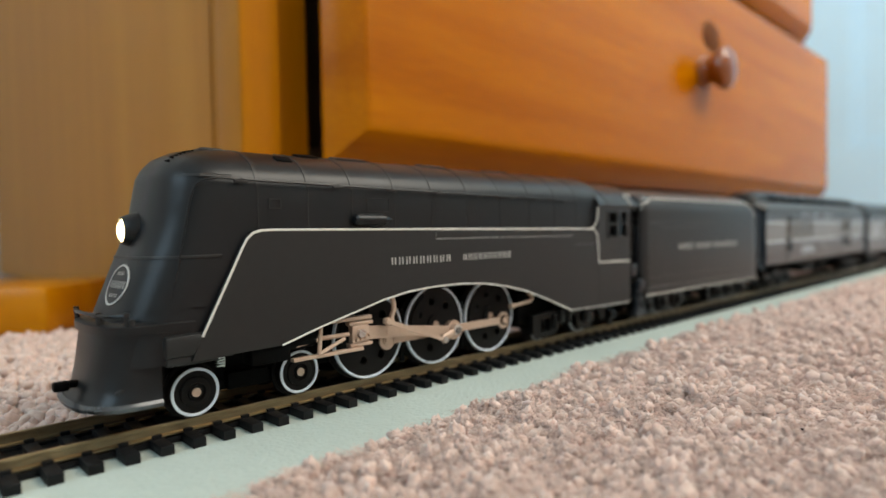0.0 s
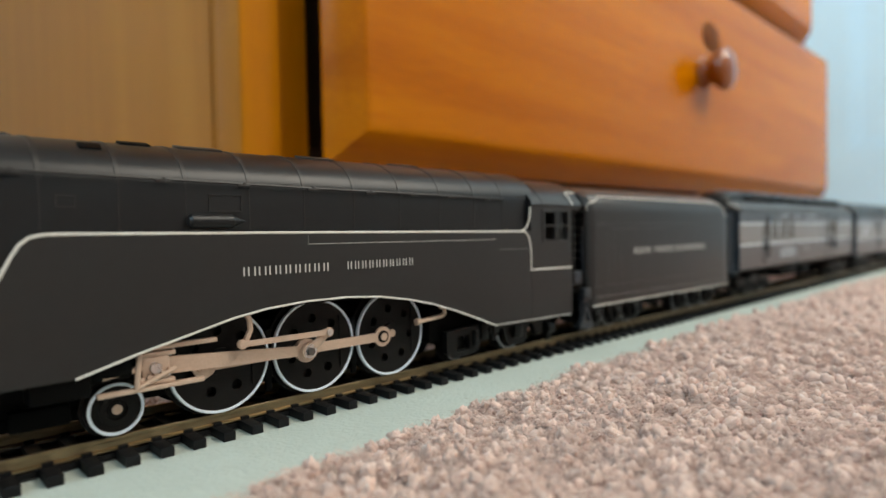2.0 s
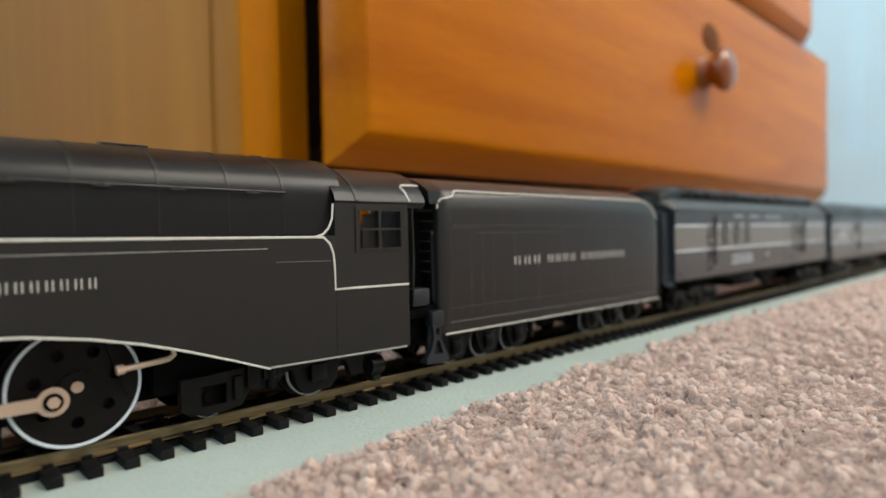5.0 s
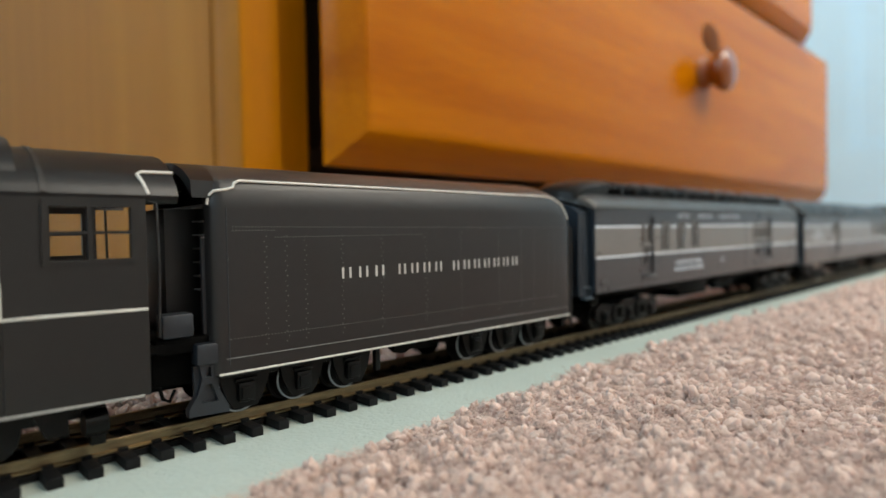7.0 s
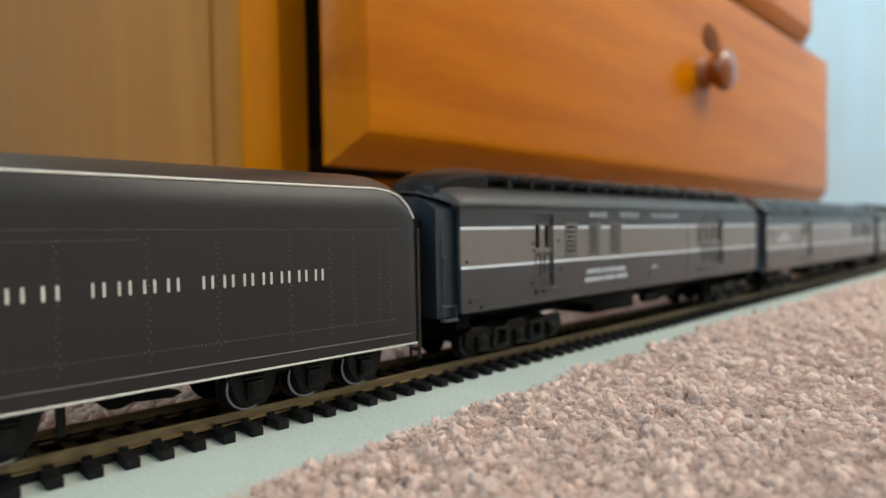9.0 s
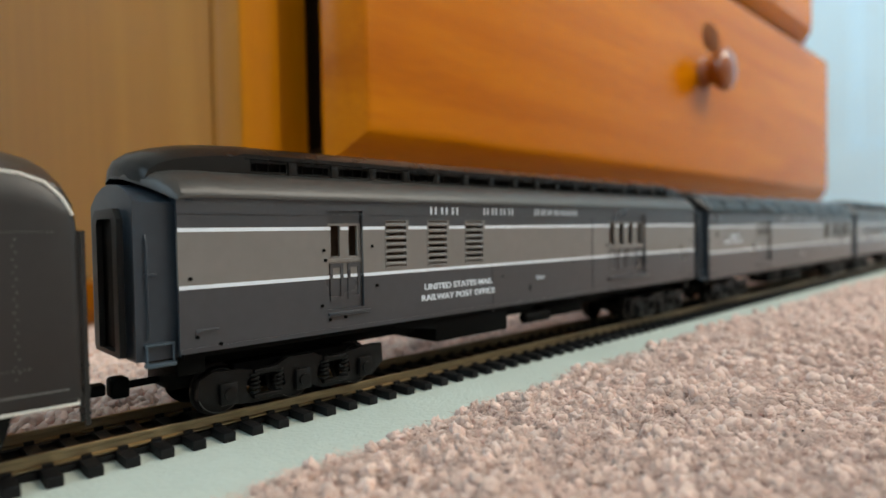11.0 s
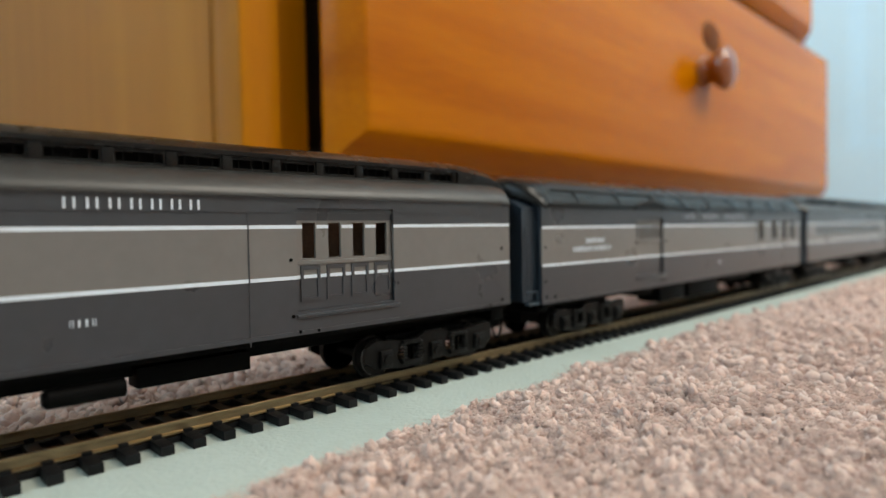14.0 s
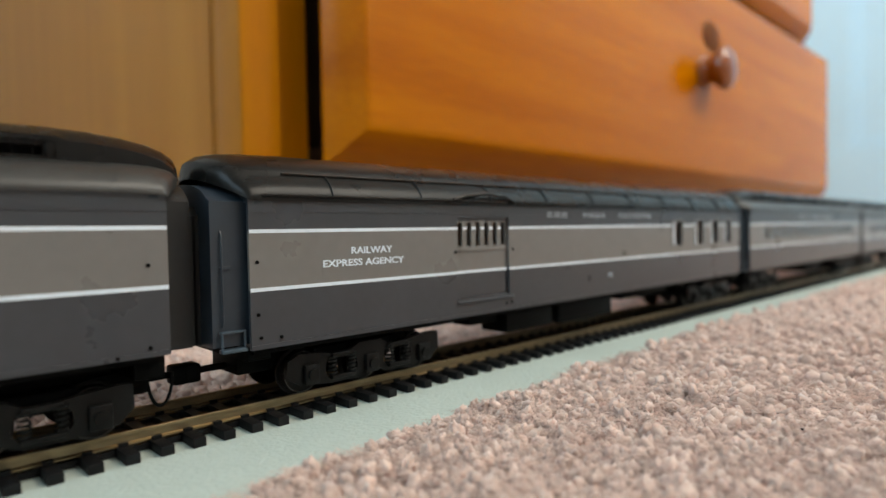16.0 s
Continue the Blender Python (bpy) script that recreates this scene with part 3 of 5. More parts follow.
def wheelset(th, x, r, face_y, name, rim=0.0, holes=0, rim_mat=WHITEWALL):
    """An axle with its two wheels, pivoted at its middle."""
    pivot = (x, 0, RT + r)
    bm = bmesh.new()
    for s in (-1, 1):
        y0, y1 = s * 7.2, s * (face_y - 0.3)
        hl = []
        for k in range(holes):
            a = 2 * math.pi * (k + 0.35) / holes
            hl.append(circle(math.cos(a) * r * 0.60, math.sin(a) * r * 0.60, r * 0.105, 10))
        add_plate(bm, circle(0, 0, r - 0.05, 40), y0, y1, hl)
        add_plate(bm, circle(0, 0, r + 0.65, 40), s * 7.2, s * 8.0)
        add_plate(bm, circle(0, 0, r * 0.26, 16), y1, s * (face_y + 0.25))
    add_rod(bm, (0, -7.2, 0), (0, 7.2, 0), 1.2, 10)
    ob = th.pivot_part(name, moved(bm, pivot), WHEELFACE, pivot)
    if rim:
        for s in (-1, 1):
            b = bmesh.new()
            ro, ri = r - (0.2 if r < 6 else 0.02), r - rim
            n = 56
            rows = []
            for rr, yy in ((ro, face_y - 0.9), (ro, face_y - 0.05), (ro - 0.12, face_y + 0.06), (ri + 0.1, face_y + 0.06), (ri, face_y - 0.05), (ri, face_y - 0.5)):
                rows.append([(rr * math.cos(2 * math.pi * i / n), s * yy, rr * math.sin(2 * math.pi * i / n)) for i in range(n)])
            sub(ob, "tyre", grid_skin(rows, closed=True), rim_mat, (0, 0, 0), "painted tyre rim")
    turning.append((ob, th, Vector(pivot), r))
    return ob


# --- locomotive ---
NOSE_E = 0.74
NOSE_X = [(18, 33.6), (24, 34.6), (27, 36.0), (36, 39.5), (46, 43.6), (54, 45.2), (57, 45.7), (59.5, 46.8), (61.5, 48.6), (63, 51.6), (64, 55.8), (64.6, 63.0)]
HALF_W = [(18, 16.4), (54, 16.4), (56, 16.1), (58, 15.3), (60, 13.7), (61.5, 11.8), (63, 8.7), (64, 5.2), (64.6, 1.0)]


def plan_ring(z, xf, w, xr, length=13.0, n=13):
    """Half the plan outline of the casing at a height, from the rear on one side round the nose to the other."""
    pts = [(xr, -w, z), (xr * 0.6 + (xf + length) * 0.4, -w, z)]
    for i in range(2 * n + 1):
        a = -math.pi / 2 + math.pi * i / (2 * n)
        c, s = math.cos(a), math.sin(a)
        pts.append((xf + length * (1 - abs(c) ** NOSE_E), w * math.copysign(abs(s) ** NOSE_E, s), z))
    pts += [(xr * 0.6 + (xf + length) * 0.4, w, z), (xr, w, z)]
    return pts


def roof_profile(grow=0.0, zmin=55.0):
    pts = []
    zs = [55, 56, 57, 58, 59, 60, 60.8, 61.5, 62.3, 63, 63.6, 64.0, 64.35, 64.6]
    for z in zs:
        if z >= zmin:
            pts.append((-lerp(z, HALF_W) - grow, z + grow * (z - 54) / 10))
    return pts + [(-y, z) for y, z in reversed(pts)]


ARCH = [(69.0, 18.8), (80.0, 21.9), (91.4, 24.7), (99, 26.6), (107, 27.9), (117, 28.6), (128.5, 28.6), (139, 27.8), (149.3, 26.1), (158, 24.0), (167, 21.2), (176, 18.0), (184.8, 14.7)]


def build_locomotive():
    lo = Thing("steam_locomotive", (128, 0, RT), "black streamlined model steam locomotive with ivory trim lines", "locomotive")
    P = lo.part
    P("nose_base", grid_skin([plan_ring(z, lerp(z, NOSE_X), lerp(z, HALF_W), 58.0) for z in (18, 21, 24, 27, 29.2)]), SHELL)
    zs = [29, 32, 36, 41, 46, 50, 54, 55, 56, 57, 58, 59, 60, 60.8, 61.5, 62.3, 63, 63.6, 64, 64.35, 64.6]
    P("casing", grid_skin([plan_ring(z, lerp(z, NOSE_X), lerp(z, HALF_W), 206.0) for z in zs]), SHELL, "satin black streamlined boiler casing")
    # pilot skirt below the ledge, flared towards the rails
    pil = [(10.8, 29.7, 15.4), (11.4, 30.1, 15.2), (12.4, 30.9, 15.0), (14, 31.6, 14.8), (18, 32.4, 14.9), (22, 33.0, 15.0), (26, 33.6, 15.2)]
    P("pilot", grid_skin([plan_ring(z, x, w, 43.5, 11.0) for z, x, w in pil]), SHELL, "flared black pilot skirt")
    P("pilot_lip", grid_skin([plan_ring(z, x, w, 43.4, 11.2) for z, x, w in ((10.1, 30.0, 15.2), (9.9, 29.2, 15.8), (10.7, 28.9, 15.9), (11.3, 29.8, 15.5))]),
      LIP_METAL, "rolled lower edge of the pilot")
    P("nose_ledge", grid_skin([plan_ring(z, x, w, 50.0, 12.0) for z, x, w in ((24.6, 34.2, 15.4), (24.8, 32.7, 16.6), (26.4, 32.7, 16.6), (26.8, 33.2, 16.2), (27.0, 35.4, 15.6))]), SHELL)
    P("nose_band", grid_skin([plan_ring(z, x, w, 56.0, 13) for z, x, w in ((39.4, 41.0, 16.4), (39.6, 40.8, 16.65), (40.0, 41.0, 16.65), (40.2, 41.5, 16.4))]), BLACK)
    P("nose_band", grid_skin([plan_ring(z, x, w, 52.0, 13) for z, x, w in ((56.6, 46.1, 15.9), (56.8, 45.8, 16.1), (57.2, 46.0, 16.0), (57.4, 46.5, 15.6))]), BLACK)
    # bolts along the ledge
    for a in (-60, -24):
        s, c = math.sin(radians(a)), math.cos(radians(a))
        P("ledge_bolt", rod((33.4 + 12 * (1 - c ** NOSE_E), 16.2 * math.copysign(abs(s) ** NOSE_E, s), 26.6), (33.4 + 12 * (1 - c ** NOSE_E), 16.2 * math.copysign(abs(s) ** NOSE_E, s), 27.8), 0.7, 8), BLACK)
    # coupler
    P("coupler", joined(box(28.2, 34, -1.0, 1.0, 13.4, 14.8, 0.3), box(27.2, 30.0, -1.8, 0.6, 13.1, 15.0, 0.4)), CHASSIS, "small black knuckle coupler")
    # headlight
    hl = Vector((44.6, 0, 45.6))
    tilt = Matrix.Rotation(radians(90), 4, "Z")
    hs = lathe([(3.9, -4.5), (4.0, 0.5), (3.8, 1.4), (3.0, 3.5), (2.75, 3.7), (2.7, 2.8), (0.2, 2.8)], 28)
    bmesh.ops.transform(hs, matrix=Matrix.Translation(hl) @ tilt, verts=hs.verts)
    hob = P("headlight", hs, SHELL, "round lit headlight on the nose")
    le = lathe([(2.6, 2.9), (2.4, 3.5), (1.6, 4.0), (0.2, 4.2)], 24)
    bmesh.ops.transform(le, matrix=Matrix.Translation(hl) @ tilt, verts=le.verts)
    sub(hob, "lens", le, LAMPGLOW, lo.org, "glowing warm white lens")
    ring = bmesh.new()
    for k in range(12):
        a = 2 * math.pi * k / 12
        add_rod(ring, hl + Vector((1.5 + 1.2 * math.sin(a), 4.9 * math.cos(a), 4.9 * math.sin(a))), hl + Vector((0.7 + 1.2 * math.sin(a), 4.9 * math.cos(a), 4.9 * math.sin(a))), 0.3, 6)
    sub(hob, "bolt_ring", ring, BLACK, lo.org)
    # oval badge: a ring and three unlettered bars, laid on the sloping nose
    def on_nose(y, z, lift):
        xf, w = lerp(z, NOSE_X), lerp(z, HALF_W)
        s = min(abs(y) / w, 0.999) ** (1 / NOSE_E)
        return (xf + 13.0 * (1 - math.cos(math.asin(s)) ** NOSE_E) - lift, y - 0.5 * lift, z)
    for r0, r1 in ((0.91, 1.0),):
        n = 40
        rows = [[on_nose(-3.4 + 4.9 * rr * math.cos(2 * math.pi * i / n), 34.2 + 4.2 * rr * math.sin(2 * math.pi * i / n), l) for i in range(n)]
                for rr, l in ((r1, 0.0), (r1, 0.18), (r0, 0.18), (r0, 0.0))]
        bad = grid_skin(rows, closed=True)
    bob = P("badge", bad, LETTER, "ivory oval badge on the nose")
    for z, h, ws in ((36.2, 0.7, 1.9), (33.5, 1.5, 3.8), (31.7, 0.7, 2.2)):
        b = bmesh.new()
        k = 9
        for i in range(k):
            y0, y1 = -3.4 - ws + 2 * ws * i / k, -3.4 - ws + 2 * ws * (i + 0.55) / k
            vs = [bm_v for bm_v in (b.verts.new(on_nose(y0, z, 0.15)), b.verts.new(on_nose(y1, z, 0.15)), b.verts.new(on_nose(y1, z + h, 0.15)), b.verts.new(on_nose(y0, z + h, 0.15)))]
            b.faces.new(vs)
        bmesh.ops.solidify(b, geom=list(b.faces), thickness=0.1)
        sub(bob, "badge_bar", b, LETTER, lo.org)
    # skirts
    skirt = [(48.5, 18.4), (50.6, 22.9), (56, 33.6), (60.2, 42.0), (61.4, 44.0), (63.4, 45.2), (66, 45.4), (202.8, 44.4), (202.8, 14.3), (184.8, 14.7)] + ARCH[-2::-1]
    for s in (-1, 1):
        ob = P("side_skirt", plate(skirt, s * 16.6, s * 18.0), BLACK, "satin black side skirt with an arched opening", smooth=False)
        y = s * 18.02
        sub(ob, "trim_line", side_stripe([(50.8, 23.2), (56.2, 33.8), (60.1, 41.6), (61.2, 43.4), (62.6, 44.6), (64.5, 45.1), (67, 45.2), (110, 44.9), (197.5, 44.1)], y, 0.30), TRIM, lo.org, "ivory trim line")
        sub(ob, "trim_line", side_stripe(ARCH, y, 0.25), TRIM, lo.org, "ivory trim line along the arch")
        sub(ob, "trim_line", side_stripe([(197.5, 44.1), (199.6, 44.0), (201.4, 42.4), (202.3, 40), (202.6, 37), (202.7, 31.2), (208, 31.2), (226.3, 30.9)], s * 18.1, 0.3), TRIM, lo.org)
        sub(ob, "trim_line", side_stripe([(197.5, 44.2), (199.5, 44.8), (201, 46.2), (202.1, 48.4), (202.4, 52.2)], s * 18.05, 0.3), TRIM, lo.org)
        sub(ob, "seam", side_stripe([(117.9, 42.1), (185, 41.7)], s * 18.0, 0.10), LETTER_DIM, lo.org)
        sub(ob, "seam", side_stripe([(187, 38.6), (201.5, 38.3)], s * 18.0, 0.08), RIVET, lo.org)
        sub(ob, "seam", side_stripe([(117.9, 44.3), (117.9, 42.2)], s * 18.0, 0.08), RIVET, lo.org)
        sub(ob, "running_board", box(62, 202, min(s * 15.9, s * 17.9), max(s * 15.9, s * 17.9), 43.6, 44.5), BLACK, lo.org)
        # cab side with its window
        hole = [rect(210.2, 216.2, 46.2, 50.6), rect(217.0, 223.6, 46.2, 50.6), rect(210.2, 216.2, 41.0, 45.6), rect(217.0, 223.6, 41.0, 45.6)]
        cab = P("cab_side", plate(rect(202.9, 226.4, 14.0, 52.6), s * 16.8, s * 18.0, hole), BLACK, "black cab side with a four-pane window", smooth=False)
        fr = plate(rect(209.0, 224.6, 40.2, 51.4), s * 18.0, s * 18.35, [rect(210.2, 216.2, 46.2, 50.6), rect(217.0, 223.6, 46.2, 50.6), rect(210.2, 216.2, 41.0, 45.6), rect(217.0, 223.6, 41.0, 45.6)])
        sub(cab, "window_frame", fr, BLACK, lo.org)
        for a, b, c, d in ((217.0, 223.6, 46.2, 50.6), (217.0, 223.6, 41.0, 45.6)):
            pane = sub(cab, "pane", box(a, b, min(s * 17.0, s * 17.3), max(s * 17.0, s * 17.3), c, d), GLASS, lo.org, "clear window pane")
            pane.visible_shadow = False
        sub(cab, "lower_trim", side_stripe([(184.8, 14.9), (225.2, 14.1)], s * 18.05, 0.26), LETTER_DIM, lo.org)
        # tank shaped like a bullet above the running board
        tk = rod((90.8, s * 17.4, 47.5), (99.5, s * 17.4, 47.5), 1.5, 14)
        add_rod(tk, (99.5, s * 17.4, 47.5), (102.8, s * 17.4, 47.5), 1.3, 14, 0.1)
        add_rod(tk, (90.2, s * 17.4, 47.5), (90.8, s * 17.4, 47.5), 0.9, 14, 1.5)
        P("side_tank", tk, SHELL, "small bullet-shaped tank on the casing")
        for a, b, c, d in ((67.2, 70.4, 50.1, 52.4), (95.0, 102.4, 49.6, 53.3)):
            P("hatch", plate(rect(a, b, c, d), s * 16.3, s * 16.62, [rect(a + 0.25, b - 0.25, c + 0.25, d - 0.25)]), BLACK)
        # handrail
        hr = [(44.6, s * 15.6, 27.0), (46.2, s * 15.7, 34), (47.6, s * 15.8, 41), (48.8, s * 15.9, 47), (49.8, s * 16.0, 52), (50.8, s * 16.3, 54.8), (52.4, s * 16.9, 56.0), (55.5, s * 17.2, 56.5), (60, s * 17.3, 56.3), (120, s * 17.3, 55.3), (190, s * 17.3, 54.5)]
        hob = P("handrail", tube(hr, 0.28, 8), SHELL)
        for x in (60.4, 85.6, 102.6, 120, 137, 152, 166, 182):
            z = 56.3 - 0.0145 * (x - 60)
            sub(hob, "stanchion", joined(rod((x, s * 15.6, z), (x, s * 17.6, z), 0.35, 8), box(x - 1.6, x + 1.6, min(s * 17.0, s * 17.6), max(s * 17.0, s * 17.6), z - 0.75, z - 0.1, 0.2)), BLACK, lo.org)
    # bar along the ledge, and the small oval casting on the pilot
    lb = [(33.0 + 12 * (1 - math.cos(radians(a)) ** NOSE_E), 16.4 * math.copysign(abs(math.sin(radians(a))) ** NOSE_E, a), 28.6) for a in range(-56, 25, 8)]
    lbar = P("ledge_bar", tube(lb, 0.42, 8), SHELL, "round black bar above the pilot")
    for q in (0, 4, 10):
        x, y, z = lb[q]
        sub(lbar, "ledge_post", rod((x + 0.3, y, 26.6), (x + 0.1, y, 29.2), 0.55, 8), SHELL, lo.org)
    oval = lathe([(0.1, -0.25), (1.7, -0.25), (2.0, 0.0), (2.0, 0.6)], 24)
    for v in oval.verts:
        v.co = Vector((37.2 + v.co.x * 1.0, -13.6 + v.co.y - 0.25 * v.co.x, 13.4 + v.co.z * 0.45))
    P("pilot_casting", oval, BLACK)
    # name boards: unlettered bars
    for a, b, n in ((101.3, 124.2, 9), (128.7, 151.2, 10)):
        P("name_lettering", letter_bars([1] * n, 1.95, a, b, -18.02, 35.5), LETTER, "ivory lettering on the skirt")
    # bands over the boiler
    for x in (64.7, 77.6, 90.3, 104.2, 118.0, 132.4, 147.5, 162.5, 177, 190):
        rows = [[(xx, y, z) for y, z in roof_profile(g, 55)] for xx, g in ((x - 0.45, -0.05), (x - 0.4, 0.14), (x + 0.4, 0.14), (x + 0.45, -0.05))]
        P("boiler_band", grid_skin(rows), BLACK)
        for s in (-1, 1):
            P("side_seam", box(x - 0.12, x + 0.12, min(s * 16.3, s * 16.48), max(s * 16.3, s * 16.48), 45.4, 55), BLACK)
    # roof fittings
    P("stack_cap", moved(joined(box(-3.0, 3.0, -3.2, 3.2, 0, 0.7, 0.3), box(-2.3, 2.3, -2.4, 2.4, 0.7, 1.0, 0.2)), (60.0, -1.0, 63.7)), BLACK)
    for x, y, w, d, mat in ((74.3, -10.6, 2.0, 1.2, CHASSIS), (84, -5.0, 3.0, 1.5, CHASSIS), (98, -4.0, 5.0, 2.0, BLACK), (129, -4.0, 5.0, 1.8, BLACK), (160, -3.0, 4.5, 2.0, BLACK)):
        z = 64.6 - 0.022 * y * y
        ht = box(-w, w, -d, d, -0.3, 0.38, 0.1)
        bmesh.ops.rotate(ht, verts=ht.verts, cent=(0, 0, 0), matrix=Matrix.Rotation(math.atan(-0.06 * y), 3, "X"))
        P("roof_hatch", moved(ht, (x, y, z)), mat)
    gr = bmesh.new()
    for k in range(7):
        x = 48.6 + 1.0 * k
        z = lerp(x, [(46.2, 57), (47.4, 59.5), (49.6, 61.5), (53, 63), (57.8, 64)])
        add_box(gr, x - 0.2, x + 0.2, -8 + 0.3 * k, 2, z - 0.4, z + 0.1)
    P("nose_grille", gr, CHASSIS)
    # cab roof and walls
    prof = [(-18.0, 52.4), (-18.2, 53.0), (-17.6, 54.6), (-15.4, 57.2), (-14.9, 57.6), (-12, 59.8), (-8, 61.6), (-4, 62.5), (0, 62.8)]
    prof = prof + [(-y, z) for y, z in prof[-2::-1]]
    inner = [(y * 0.95, z - 0.9) for y, z in prof]
    P("cab_roof", prism(prof + inner[::-1], 203.0, 232.6), SHELL, "curved black cab roof")
    P("cab_roof_rib", prism([(y * 1.004, z + 0.25) for y, z in prof] + prof[::-1], 209, 210), BLACK)
    for s in (-1, 1):
        P("roof_trim", tube([(x, s * y, z) for x, y, z in ((232.7, 15.0, 57.9), (226.6, 15.2, 57.8), (225.6, 15.9, 57.2), (226.2, 17.0, 55.8), (227.0, 18.1, 53.2))], 0.34, 8), TRIM, "ivory trim on the cab roof end")
    front = [(-17.9, 14), (17.9, 14), (17.9, 52.4)] + [(y * 0.98, z - 0.3) for y, z in prof[::-1]] + [(-17.9, 52.4)]
    P("cab_front", prism(front, 203.0, 204.0), BLACK)
    P("boiler_backhead", prism(circle(0, 36, 12.0, 24), 204.0, 208.0), CHASSIS)
    P("cab_floor", box(203, 230, -16.5, 16.5, 21.5, 23.0), CHASSIS)
    P("cab_seat", joined(box(217, 223.5, -15.5, -9.5, 29, 33, 0.5), box(222, 223.5, -15.5, -9.5, 33, 40, 0.5)), WHEELFACE)
    for s in (-1, 1):
        P("grab_rail", tube([(228.6, s * 17.2, 25), (228.8, s * 17.4, 40), (228.6, s * 17.2, 51.5), (226.8, s * 17.2, 52.0)], 0.3, 8), BLACK)
    # chassis
    P("main_frame", joined(box(47, 200, -6.4, 6.4, 10, 24, 0.4), box(52, 202, -14.5, 14.5, 27.5, 42, 0.4)), CHASSIS, "dark inner frame")
    P("front_beam", joined(box(43.4, 55, -17.9, 17.9, 19.4, 24.0, 0.8), box(43.8, 54.5, -17.2, 17.2, 17.6, 19.6, 0.4)), BLACK)
    for s in (-1, 1):
        P("cylinder_saddle", box(62, 71.8, min(s * 12.0, s * 17.0), max(s * 12.0, s * 17.0), 14.8, 20.5, 0.5), CHASSIS)
    P("pilot_truck_frame", joined(box(46, 83, -7, 7, 8.4, 11.0, 0.4), box(60, 70, -9, 9, 8.6, 12.5, 0.4)), CHASSIS)
    P("ash_pan", box(162, 205, -11.5, 11.5, 11.5, 22, 0.6), CHASSIS)
    for s in (-1, 1):
        fr = P("trailing_truck_frame", plate([(166.4, 8.0), (166.4, 14.6), (180.5, 15.2), (190, 15.6), (207, 15.4), (213, 14.4), (213, 8.4), (209.4, 8.4), (207.6, 12.6), (191.0, 12.6), (188.6, 10.2), (181.4, 9.6), (179.6, 7.0), (175.4, 6.4), (171.8, 6.4), (168.4, 7.0)],
                                            s * 14.4, s * 12.4, [rect(170.6, 176.2, 8.2, 12.6)]), TRUCK, "black cast trailing truck frame", smooth=False)
        ped = plate([(192.4, 13.6), (194.2, 8.0), (196.0, 6.2), (203.2, 6.2), (205.2, 8.0), (206.6, 13.6)], s * 12.4, s * 13.6)
        sub(fr, "pedestal", ped, TRUCK, lo.org)
        sub(fr, "journal_box", box(197.2, 201.8, min(s * 13.5, s * 15.2), max(s * 13.5, s * 15.2), 8.8, 13.2, 0.5), TRUCK, lo.org)
        sub(fr, "equalizer", joined(box(180.6, 183.8, min(s * 14.2, s * 15.6), max(s * 14.2, s * 15.6), 10.4, 16.0, 0.5), box(184.6, 189.4, min(s * 14.2, s * 15.2), max(s * 14.2, s * 15.2), 11.6, 14.6, 0.6), rod((186.6, s * 14.8, 9.6), (186.6, s * 14.8, 15.4), 1.0, 10)), TRUCK, lo.org)
        sub(fr, "spring_hanger", box(177.6, 179.6, min(s * 14.2, s * 15.4), max(s * 14.2, s * 15.4), 8.6, 13.8, 0.4), TRUCK, lo.org)
    P("brake_cylinder", joined(rod((215.6, -13, 9.6), (219.6, -13, 9.6), 2.5, 16), box(216.6, 219.4, -13.8, -11, 5.2, 8.4, 0.4), box(205, 220, -12, 12, 10.5, 13.5, 0.4)), TRUCK)
    P("pipe_bracket", joined(tube([(154.6, -14.6, 19.0), (160.0, -15.0, 19.5), (164.0, -15.2, 19.9), (164.9, -15.2, 20.6), (164.7, -15.2, 22.2), (163.0, -15.2, 22.5)], 0.62, 8), rod((154.2, -14.6, 19.0), (155.6, -14.6, 19.1), 0.95, 10)), ROD, "pale metal pipe end")
    for s in (-1, 1):
        P("spring", tube([(56.6 + 0.9 * math.cos(k * 0.9), s * 13.0 + 0.9 * math.sin(k * 0.9), 15.2 + 0.085 * k) for k in range(36)], 0.2, 5), CHROME, "small steel coil spring")
        # cylinder and slide bars
        P("cylinder", joined(rod((64, s * 13.6, 19.2), (79, s * 13.6, 19.6), 3.0, 20), box(66, 79, s * 13.6 - 2.6, s * 13.6 + 2.6, 20, 25.5, 0.6)), CHASSIS)
        P("slide_bar", joined(box(78, 96.4, s * 14.9 - 0.8, s * 14.9 + 0.8, 21.7, 22.7, 0.15), box(73, 93.4, s * 15.2 - 0.8, s * 15.2 + 0.8, 13.8, 14.7, 0.15)), ROD, "pale metal slide bars")
        P("valve_link", tube([(102.6, s * 15.3, 28), (103.9, s * 15.4, 25.6), (104.0, s * 15.5, 23.2), (103.0, s * 15.6, 21.4), (103.2, s * 15.6, 19.9)], 0.7, 8), ROD)
        P("combination_lever", tube([(80.8, s * 15.9, 22.4), (80.2, s * 16.0, 18.4), (79.9, s * 16.0, 14.6)], 0.55, 8), ROD)
        P("valve_rod", rod((74, s * 15.4, 17.6), (81, s * 15.6, 18.4), 0.5, 8), ROD)
        P("lower_link", rod((79.9, s * 16.0, 14.8), (87.5, s * 15.9, 17.6), 0.5, 8), ROD)
        for x in (111, 135.6):
            P("brake_hanger", box(x - 0.8, x + 0.8, min(s * 9.5, s * 10.4), max(s * 9.5, s * 10.4), 7.2, 22, 0.2), CHASSIS)
    lo.small = [wheelset(lo, x, R_LEAD, 10.6, "leading_wheelset", rim=0.85) for x in (51.9, 77.6)]
